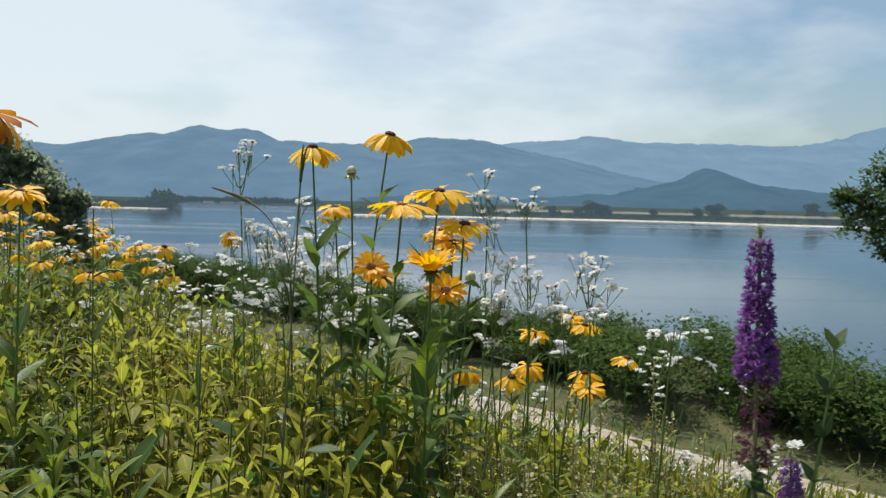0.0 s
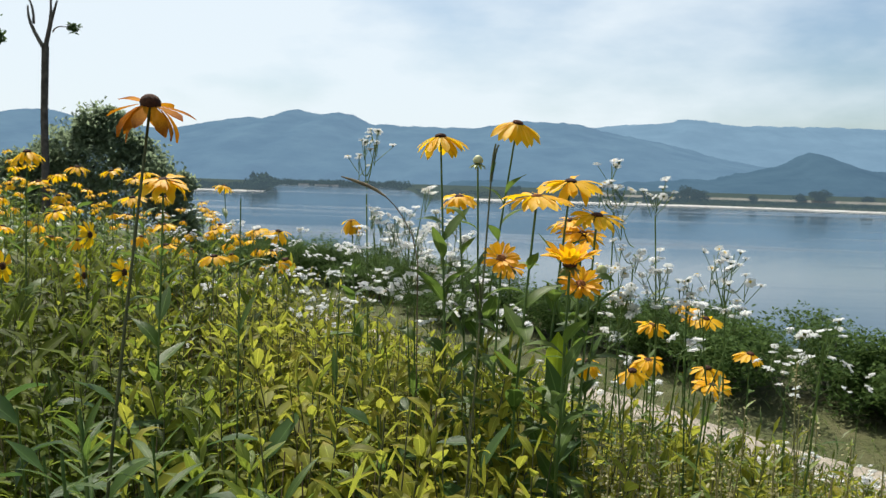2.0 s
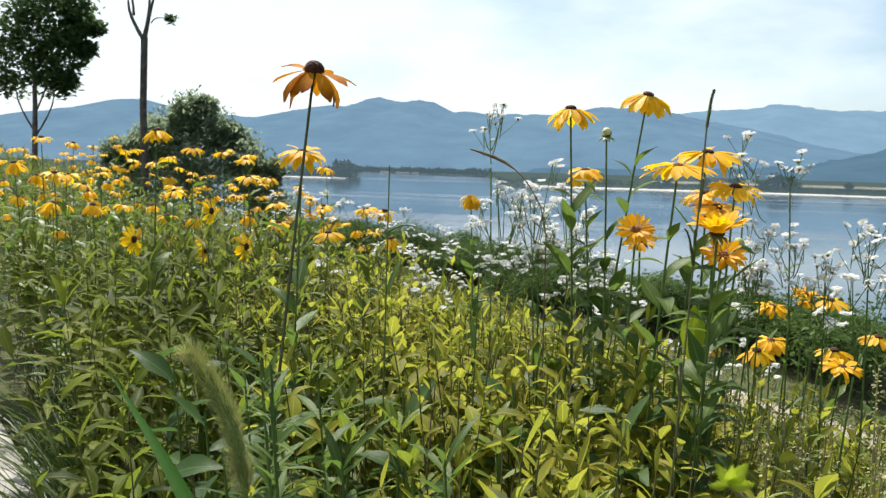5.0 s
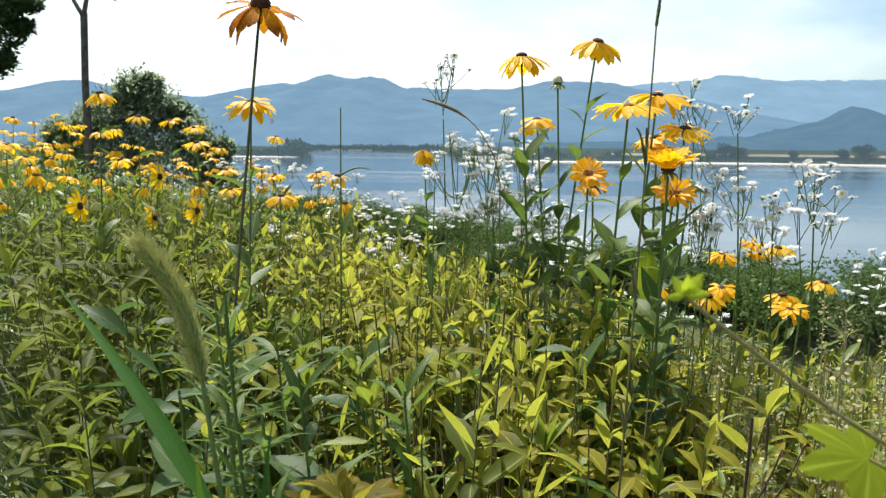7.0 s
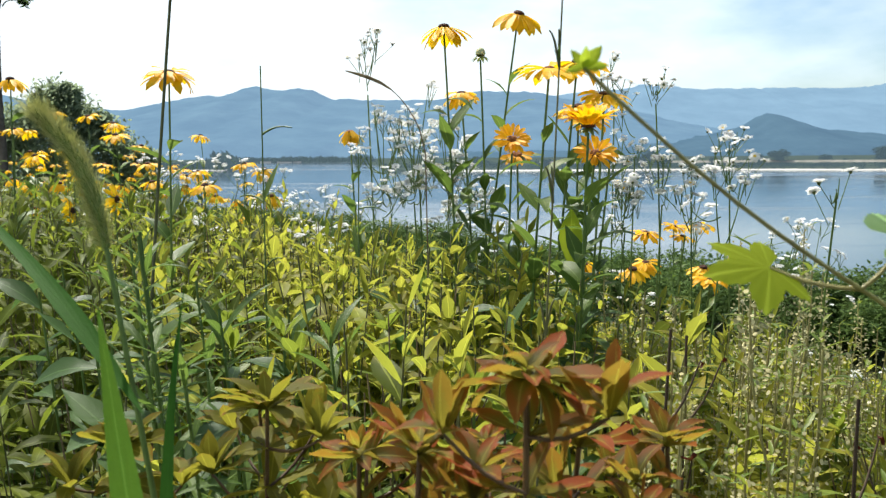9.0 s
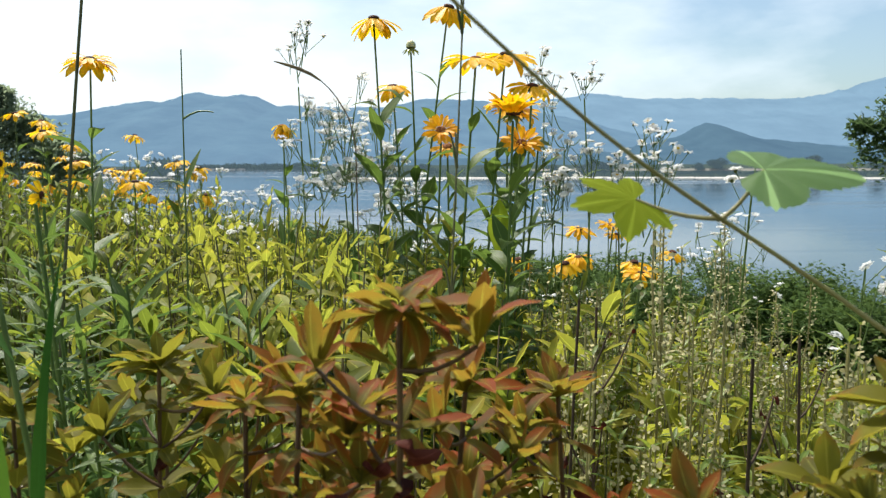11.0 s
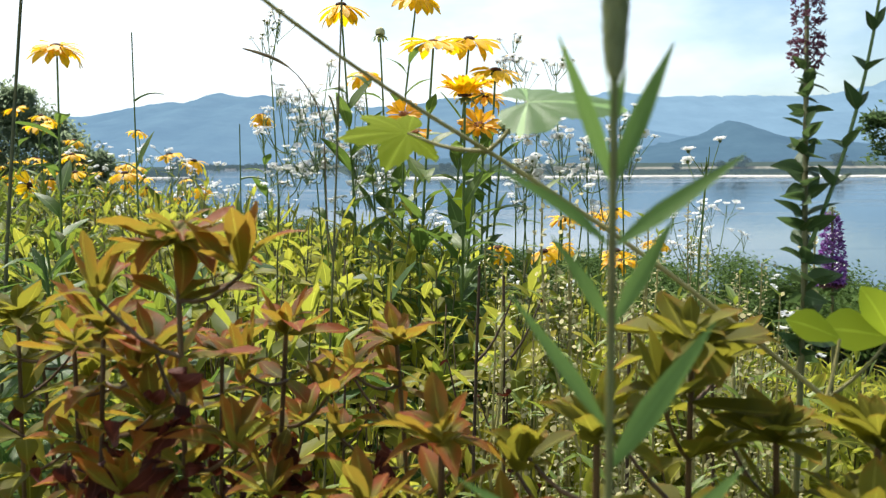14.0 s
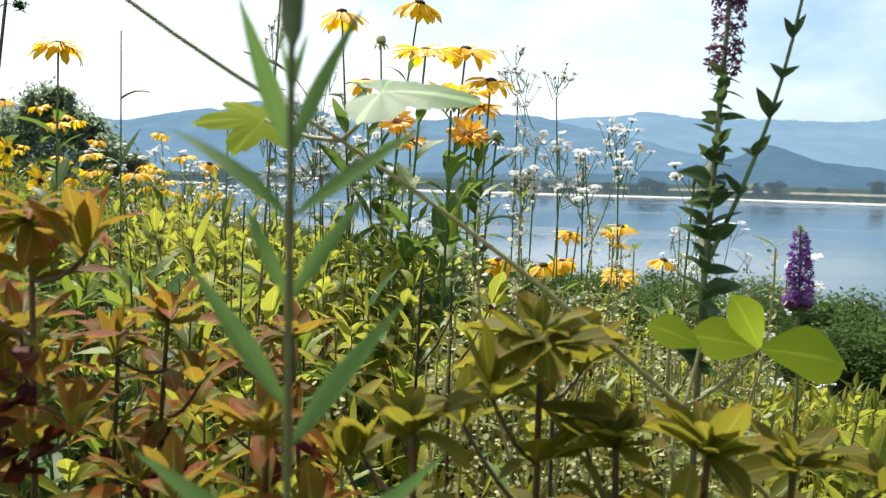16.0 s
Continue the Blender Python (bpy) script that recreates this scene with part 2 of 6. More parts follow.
M_PURPLE_DRY = leaf_material("faded_petal", (0.06, 0.025, 0.05), (0.19, 0.07, 0.10), glow=0.22, rough=0.7, veins=0.0, single=False, rib=0.0)
M_POD = leaf_material("seed_pod", (0.281, 0.260, 0.105), (0.505, 0.463, 0.267), glow=0.5, veins=0.0, single=False, rib=0.0)
M_FOXTAIL = plain_material("foxtail_seed", (0.11, 0.16, 0.03), (0.22, 0.28, 0.07), 400, 0.7, 0.2, 0.9, 0.001)
M_BRISTLE = leaf_material("foxtail_bristle", (0.42, 0.44, 0.18), (0.62, 0.62, 0.32), glow=0.6, veins=0.0, single=False, rib=0.0)
M_BARK = plain_material("bark", (0.07, 0.06, 0.05), (0.19, 0.165, 0.14), 14, 0.9, 0.2, 0.8, 0.02)


def ground_material():
    k = Nodes("meadow_soil")
    f = k.noise(2.2, 8.0, 0.65)
    col = k.ramp(f, (0.3, (0.055, 0.048, 0.026)), (0.5, (0.085, 0.09, 0.035)), (0.7, (0.15, 0.13, 0.07)))
    col = k.mix(k.math("MULTIPLY", k.noise(45.0, 5.0), 0.6), col, (0.05, 0.065, 0.02))
    return k.done(k.principled(col, 0.95, 0.2, k.bump(k.noise(30.0, 8.0), 0.9, 0.03)).outputs[0])


def path_material():
    k = Nodes("gravel_path")
    col = k.ramp(k.noise(9.0, 8.0, 0.7), (0.3, (0.25, 0.215, 0.17)), (0.65, (0.42, 0.37, 0.30)))
    col = k.mix(k.math("MULTIPLY", k.math("GREATER_THAN", k.noise(1.7, 6.0), 0.60), 0.4), col, (0.20, 0.19, 0.10))
    return k.done(k.principled(col, 0.95, 0.2, k.bump(k.noise(55.0, 5.0), 0.8, 0.02)).outputs[0])


def water_material():
    k = Nodes("lake_water")
    co = k.add("ShaderNodeTexCoord").outputs["Object"]
    mp = k.add("ShaderNodeMapping")
    mp.inputs["Scale"].default_value = (0.25, 0.9, 1)
    k.link(co, mp.inputs["Vector"])
    h = k.noise(0.9, 6.0, 0.6, mp.outputs["Vector"])
    wind = k.add("ShaderNodeMapping")                      # long streaks roughened by the wind
    wind.inputs["Scale"].default_value = (0.006, 0.045, 1)
    k.link(co, wind.inputs["Vector"])
    rough = k.ramp(k.noise(1.0, 4.0, 0.6, wind.outputs["Vector"]), (0.52, 0.07), (0.68, 0.30))
    col = k.ramp(k.noise(0.01, 3.0, 0.5, co), (0.3, (0.020, 0.042, 0.070)), (0.7, (0.032, 0.058, 0.09)))
    p = k.principled(col, rough, 0.37, k.bump(h, 0.13, 0.06))
    p.inputs["IOR"].default_value = 1.33
    return k.done(p.outputs[0])


M_PAVING = plain_material("worn_paving", (0.22, 0.21, 0.19), (0.46, 0.44, 0.40), 9, 0.9, 0.2, 0.6, 0.006)
M_SOIL, M_PATH, M_WATER = ground_material(), path_material(), water_material()
# haze beyond the lake: each material glows, the hills more the farther off
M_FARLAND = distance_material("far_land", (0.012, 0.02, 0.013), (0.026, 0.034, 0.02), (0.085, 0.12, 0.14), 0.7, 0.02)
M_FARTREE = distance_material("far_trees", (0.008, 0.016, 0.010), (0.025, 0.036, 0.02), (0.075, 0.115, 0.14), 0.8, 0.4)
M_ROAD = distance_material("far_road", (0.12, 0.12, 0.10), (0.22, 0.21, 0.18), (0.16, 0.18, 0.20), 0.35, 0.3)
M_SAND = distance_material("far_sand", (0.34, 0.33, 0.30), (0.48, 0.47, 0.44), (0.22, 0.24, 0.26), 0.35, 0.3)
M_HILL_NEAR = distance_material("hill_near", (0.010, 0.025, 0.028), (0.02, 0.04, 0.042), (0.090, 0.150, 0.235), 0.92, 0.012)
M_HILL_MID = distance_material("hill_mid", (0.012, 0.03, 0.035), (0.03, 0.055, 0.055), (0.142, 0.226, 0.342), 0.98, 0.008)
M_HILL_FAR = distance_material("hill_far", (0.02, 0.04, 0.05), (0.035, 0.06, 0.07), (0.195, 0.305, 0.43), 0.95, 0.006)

# ------------------------------------------------------------------ geometry helpers
RNG = np.random.default_rng(7)


def mesh_of(name, verts, faces, material, uv=None, smooth=True):
    """A mesh from arrays; faces: an integer array, all with the same number of corners."""
    verts, faces = np.asarray(verts, dtype=np.float32), np.asarray(faces, dtype=np.int32)
    me = bpy.data.meshes.new(name)
    n, k = faces.shape
    me.vertices.add(len(verts))
    me.vertices.foreach_set("co", verts.ravel())
    me.loops.add(n * k)
    me.loops.foreach_set("vertex_index", faces.ravel())
    me.polygons.add(n)
    me.polygons.foreach_set("loop_start", np.arange(0, n * k, k, dtype=np.int32))
    me.polygons.foreach_set("loop_total", np.full(n, k, dtype=np.int32))
    me.polygons.foreach_set("use_smooth", np.full(n, smooth, dtype=bool))
    if uv is not None:
        layer = me.uv_layers.new(name="UVMap")
        layer.data.foreach_set("uv", np.asarray(uv, dtype=np.float32)[faces.ravel()].ravel())
    me.update(calc_edges=True)
    me.materials.append(material)
    return me


def thing(name, at, label, category, group="", kind=""):
    ob = new(name)
    ob.empty_display_size = 0.02
    ob.location = at
    return tagged(ob, label, category, group, kind)


def part(name, me, parent, m=None, label="", kind=""):
    ob = new(name, me)
    ob.parent = parent
    if m is not None:
        ob.matrix_basis = m
    return tagged(ob, label, kind=kind)


def solid(name, me, label, category, group="", kind=""):
    return tagged(new(name, me), label, category, group, kind)


def sheet(length, width, n=5, fold=0.25, bend=0.5, peak=0.4, point=1.0, notch=0.0, wave=0.0):
    """A leaf along +y from the origin, its face up: verts, quads, uv. bend: radians that it curves down over its length."""
    v, t = [], []
    y = z = 0.0
    for i in range(n + 1):
        s = i / n
        if i:
            ang = -bend * (s - 0.5 / n)
            y += length / n * math.cos(ang)
            z += length / n * math.sin(ang)
        w = (s / peak) ** 0.7 if s < peak else max(0.0, 1 - ((s - peak) / (1 - peak)) ** (1.5 * point)) ** 0.9
        w = max(0.06, w) * width / 2
        lift = wave * width * math.sin(s * 9.0)
        back = notch * length if i == n else 0.0
        v += [(-w, y, z + fold * w + lift), (0, y - back, z), (w, y, z + fold * w - lift)]
        t += [(0.0, s), (0.5, s), (1.0, s)]
    f = []
    for i in range(n):
        b = 3 * i
        f += [(b, b + 1, b + 4, b + 3), (b + 1, b + 2, b + 5, b + 4)]
    return np.array(v), np.array(f), np.array(t)


def tube(points, radii, sides=6):
    """A tapered tube along points: verts, quads."""
    pts = [Vector(p) for p in points]
    v, f = [], []
    for i, p in enumerate(pts):
        way = (pts[min(i + 1, len(pts) - 1)] - pts[max(i - 1, 0)]).normalized()
        side = way.cross(Vector((0.13, 0.97, 0.21))).normalized()
        up = side.cross(way)
        for j in range(sides):
            g = 2 * math.pi * j / sides
            v.append(p + (side * math.cos(g) + up * math.sin(g)) * radii[i])
    for i in range(len(pts) - 1):
        for j in range(sides):
            a, b = i * sides + j, i * sides + (j + 1) % sides
            f.append((a, b, b + sides, a + sides))
    return np.array([tuple(p) for p in v]), np.array(f)


def joined(pieces):
    """Several (verts, faces) or (verts, faces, uv) as one."""
    vs, fs, us, off = [], [], [], 0
    for p in pieces:
        vs.append(p[0])
        fs.append(p[1] + off)
        us.append(p[2] if len(p) > 2 else np.full((len(p[0]), 2), 0.3))
        off += len(p[0])
    return np.concatenate(vs), np.concatenate(fs), np.concatenate(us)


def arc(a, b, sag=(0, 0, 0), n=8):
    """Points from a to b, bowed by sag at the middle."""
    a, b, sag = Vector(a), Vector(b), Vector(sag)
    return [a.lerp(b, i / n) + sag * math.sin(math.pi * i / n) for i in range(n + 1)]


def turns(az, el, roll=None):
    """Rotation matrices (N, 3, 3) that lay +y along azimuth and elevation (radians), face up."""
    az, el = np.asarray(az, float), np.asarray(el, float)
    y = np.stack([np.cos(az) * np.cos(el), np.sin(az) * np.cos(el), np.sin(el)], -1)
    x = np.stack([np.sin(az), -np.cos(az), np.zeros_like(az)], -1)
    z = np.cross(x, y)
    if roll is not None:
        c, s = np.cos(roll)[:, None], np.sin(roll)[:, None]
        x, z = x * c + z * s, z * c - x * s
    return np.stack([x, y, z], -1)


def spread(tpl, rot, size, at):
    """Many copies of a template as one set of arrays."""
    v, f, t = tpl
    n = len(at)
    big = np.einsum("nij,vj->nvi", rot * np.asarray(size)[:, None, None], v) + np.asarray(at)[:, None, :]
    faces = (f[None] + (np.arange(n) * len(v))[:, None, None]).reshape(-1, f.shape[1])
    return big.reshape(-1, 3), faces, np.tile(t, (n, 1))


def sticks(a, b, r0, r1, sides=3):
    """Many straight tapered sticks from a to b (N, 3)."""
    a, b = np.asarray(a, float), np.asarray(b, float)
    n = len(a)
    way = b - a
    way /= np.linalg.norm(way, axis=1)[:, None] + 1e-9
    side = np.cross(way, np.array([0.31, 0.93, 0.2]))
    side /= np.linalg.norm(side, axis=1)[:, None] + 1e-9
    up = np.cross(side, way)
    r0, r1 = np.broadcast_to(r0, n)[:, None], np.broadcast_to(r1, n)[:, None]
    ring0, ring1 = [], []
    for j in range(sides):
        g = 2 * math.pi * j / sides
        o = side * math.cos(g) + up * math.sin(g)
        ring0.append(a + o * r0)
        ring1.append(b + o * r1)
    v = np.stack(ring0 + ring1, 1).reshape(-1, 3)
    q = np.array([(j, (j + 1) % sides, sides + (j + 1) % sides, sides + j) for j in range(sides)])
    f = (q[None] + (np.arange(n) * 2 * sides)[:, None, None]).reshape(-1, 4)
    return v, f, np.full((len(v), 2), 0.3)


def smooth(a, b, t):
    t = np.clip((t - a) / (b - a), 0, 1)
    return t * t * (3 - 2 * t)


# ------------------------------------------------------------------ the lie of the land
LAKE = -5.2
PATH_IN, PATH_OUT = 3.03, 3.95           # the footpath, by distance across the bank


def across(x, y):
    """Metres across the bank, towards the water."""
    return 0.73 * x + 0.68 * y


def ground_z(x, y):
    x, y = np.asarray(x, float), np.asarray(y, float)
    d = across(x, y)
    z = -0.55 * smooth(0.7, 3.2, d) + 0.05 * np.clip(-x - 1.0, 0, 8) * smooth(2.6, 1.4, d)
    z = z + 0.03 * np.sin(1.7 * x + 0.6) * np.sin(1.3 * y + 1.1)
    z = z - 6.5 * smooth(6.4, 15.0, d)                     # bank down to the water
    bearing = x / np.maximum(y, 1.0)
    shore = far_shore(bearing)
    bay = smooth(-0.336, -0.320, bearing) * smooth(-0.14, -0.17, bearing)
    land = smooth(0, 14, y - shore) * (2.6 - 0.8 * bay) + smooth(8, 120, y - shore) * 1.4 * (1 - bay)
    far = np.where(y > 120, LAKE - 1.5 + land, z)
    west = smooth(0, 25, -x - 0.33 * y - 22) * smooth(20, 60, y)
    return np.where((y > 60) & (x > -0.33 * y - 60), far, np.maximum(z, np.where(west > 0, LAKE - 1.5 + 3.0 * west, -99)))


def far_shore(bearing):
    """How far off the opposite shore lies, by x over y: the near shore, the bay and the wooded spit."""
    return 318 + 540 * smooth(-0.125, -0.175, bearing) - 492 * smooth(-0.322, -0.337, bearing) - 30 * smooth(0.19, 0.53, bearing)


def paved_edge(y):
    """Where the meadow ends at the paved walk on its other side."""
    return np.interp(y, [-4.0, 0.2, 0.8, 1.2, 1.48, 1.64, 1.93, 2.6, 4.0, 12.0], [-2.6, -1.7, -1.42, -1.25, -1.28, -1.45, -1.76, -2.45, -4.3, -14.0])


def build_ground():
    g = np.concatenate([-np.geomspace(2600, 420, 10), np.linspace(-400, -14, 92), np.linspace(-13, 10, 116), np.geomspace(11, 2600, 34)])
    h = np.concatenate([-np.geomspace(900, 6, 14), np.linspace(-5, 18, 116), np.geomspace(19, 250, 24), np.linspace(255, 420, 56), np.linspace(428, 980, 56), np.geomspace(1010, 3200, 10)])
    x, y = np.meshgrid(g, h)
    z = ground_z(x, y)
    nx, ny = len(g), len(h)
    i = np.arange(nx - 1)[None] + nx * np.arange(ny - 1)[:, None]
    f = np.stack([i, i + 1, i + 1 + nx, i + nx], -1).reshape(-1, 4)
    me = mesh_of("ground", np.stack([x, y, z], -1).reshape(-1, 3), f, M_SOIL)
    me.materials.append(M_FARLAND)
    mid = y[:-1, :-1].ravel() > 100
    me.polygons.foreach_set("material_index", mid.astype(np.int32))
    solid("ground", me, "grassy earth bank sloping down to the lake", "ground", kind="structure")
    s = np.linspace(-14, 30, 90)
    w = np.linspace(PATH_IN, PATH_OUT, 9)
    ss, ww = np.meshgrid(s, w)
    ww = ww + 0.10 * np.sin(0.9 * ss) + 0.05 * np.sin(3.1 * ss + ww * 4)
    px, py = 0.73 * ww - 0.68 * ss, 0.68 * ww + 0.73 * ss
    pz = ground_z(px, py) + 0.018
    i = np.arange(89)[None] + 90 * np.arange(8)[:, None]
    f = np.stack([i, i + 1, i + 91, i + 90], -1).reshape(-1, 4)
    solid("footpath", mesh_of("footpath", np.stack([px, py, pz], -1).reshape(-1, 3), f, M_PATH), "pale dusty gravel footpath along the bank", "path", kind="structure")
    n = 700                                                # loose stones
    s, w = RNG.uniform(-12, 12, n), RNG.uniform(PATH_IN - 0.1, PATH_OUT + 0.1, n)
    at = np.stack([0.73 * w - 0.68 * s, 0.68 * w + 0.73 * s], -1)
    at = np.concatenate([at, (ground_z(at[:, 0], at[:, 1]) + 0.022)[:, None]], 1)
    oct_v = np.array([(1, 0, 0), (0, 1, 0), (-1, 0, 0), (0, -1, 0), (0, 0, 0.6), (0, 0, -0.6)], float)
    oct_f = np.array([(0, 1, 4), (1, 2, 4), (2, 3, 4), (3, 0, 4), (1, 0, 5), (2, 1, 5), (3, 2, 5), (0, 3, 5)])
    v, f, t = spread((oct_v, oct_f, np.zeros((6, 2))), turns(RNG.uniform(0, 6.3, n), RNG.uniform(-0.4, 0.4, n)), RNG.uniform(0.006, 0.025, n), at)
    solid("path_gravel", mesh_of("path_gravel", v, f, M_PATH, smooth=False), "loose pale stones scattered on the footpath", "gravel", kind="stuff")
    me = mesh_of("lake", [(-2600, -300, LAKE), (2600, -300, LAKE), (2600, 2600, LAKE), (-2600, 2600, LAKE)], [(0, 1, 2, 3)], M_WATER)
    solid("lake", me, "calm grey-blue lake reflecting hills and sky", "water", kind="structure")

    y = np.linspace(-4.0, 9.0, 80)
    e = paved_edge(y) + 0.015 * np.sin(9 * y) + 0.01 * np.sin(23 * y)
    rows = [np.stack([e - o, y, ground_z(e - o, y) + h], -1) for o, h in ((0.0, -0.03), (0.008, 0.028), (0.03, 0.034), (0.35, 0.036), (0.8, 0.036), (1.3, 0.034), (1.31, -0.03))]
    i = np.arange(79)[None] + 80 * np.arange(6)[:, None]
    f = np.stack([i, i + 80, i + 81, i + 1], -1).reshape(-1, 4)
    solid("paved_walk", mesh_of("paved_walk", np.concatenate(rows), f, M_PAVING), "pale worn stone walk along the edge of the meadow", "path", kind="structure")


build_ground()


# ------------------------------------------------------------------ distance: hills, far shore
def ridge(name, y0, depth, peaks, low, material, label, seed, x0=-3600, x1=3600):
    """A range of hills whose crest runs across at y0; low: from one height to another between two x; peaks: (x, rise, width)."""
    nx, ny = 520, 26
    x = np.linspace(x0, x1, nx)
    crest = low[0] + (low[1] - low[0]) * smooth(low[2], low[3], x)
    for px, ph, pw in peaks:
        crest = crest + ph * np.exp(-((x - px) / pw) ** 2)
    soft = np.array([noise.fractal(Vector((v * 0.004, seed, 0)), 1.0, 2.0, 5) for v in x])
    tufts = np.array([noise.noise(Vector((v * 0.06, seed + 8, 0))) for v in x])
    rough = np.array([noise.fractal(Vector((v * 0.019, seed + 21, 0)), 0.8, 2.0, 4) for v in x])
    crest = crest + (8.0 * soft + 5.0 * rough + 1.6 * tufts) * y0 / 3000
    rows = []
    for j in range(ny):
        s = j / (ny - 1)
        fold = np.array([noise.fractal(Vector((v * 0.0045, seed + 3, s * 3.2)), 0.9, 2.0, 6) for v in x])
        rows.append(np.stack([x, y0 - depth * (1 - s) + fold * depth * 0.10 * (1 - s), (crest - LAKE) * (s ** 0.8) * (1 + 0.34 * fold * (1 - s)) + LAKE - 2 * (1 - s)], -1))
    v = np.concatenate(rows)
    i = np.arange(nx - 1)[None] + nx * np.arange(ny - 1)[:, None]
    f = np.stack([i, i + 1, i + 1 + nx, i + nx], -1).reshape(-1, 4)
    solid(name, mesh_of(name, v, f, material), label, "mountains", kind="structure")


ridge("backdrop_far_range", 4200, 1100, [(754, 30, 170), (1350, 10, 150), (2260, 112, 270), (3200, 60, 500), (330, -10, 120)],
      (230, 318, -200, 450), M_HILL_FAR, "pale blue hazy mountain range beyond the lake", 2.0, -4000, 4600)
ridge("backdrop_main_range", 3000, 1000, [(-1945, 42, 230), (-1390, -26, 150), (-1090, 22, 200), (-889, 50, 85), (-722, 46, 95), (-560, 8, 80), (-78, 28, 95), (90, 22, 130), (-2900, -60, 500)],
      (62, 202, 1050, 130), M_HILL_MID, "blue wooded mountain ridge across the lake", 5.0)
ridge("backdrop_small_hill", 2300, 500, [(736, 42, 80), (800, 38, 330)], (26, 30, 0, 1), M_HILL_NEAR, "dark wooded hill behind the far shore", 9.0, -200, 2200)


def clump(n, size, rng, flat=0.8):
    """Leaf clumps round a crown: centres and directions."""
    p = rng.normal(size=(n, 3))
    p /= np.linalg.norm(p, axis=1)[:, None]
    p *= (rng.uniform(0.35, 1.0, n) ** 0.5)[:, None]
    p[:, 2] *= flat
    return p * size


LEAF_SMALL = (np.array([(0, 0, 0), (0.24, 0.45, 0.06), (0, 1.0, -0.08), (-0.24, 0.45, 0.06)], float), np.array([(0, 1, 2, 3)]), np.array([(0.5, 0), (1, 0.5), (0.5, 1), (0, 0.5)], float))


def far_tree(rng, height):
    """A distant tree: trunk and a crown of many small clumps."""
    crown = []
    for _ in range(11):
        up = rng.uniform(0.16, 0.78)
        c = np.array([rng.normal() * 0.24 * (1.15 - up), rng.normal() * 0.2, up]) * height
        crown.append(clump(230, height * rng.uniform(0.15, 0.24), rng) + c)
    at = np.concatenate(crown)
    n = len(at)
    leaves = spread(LEAF_SMALL, turns(rng.uniform(0, 6.3, n), rng.uniform(-0.6, 0.9, n)), rng.uniform(0.06, 0.12, n) * height, at)
    trunk = tube([(0, 0, -0.3), (0.02 * height, 0, 0.3 * height), (0, 0.02 * height, 0.62 * height)], [0.035 * height, 0.028 * height, 0.012 * height], 6)
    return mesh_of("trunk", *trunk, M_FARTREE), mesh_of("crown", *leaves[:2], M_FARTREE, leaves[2])


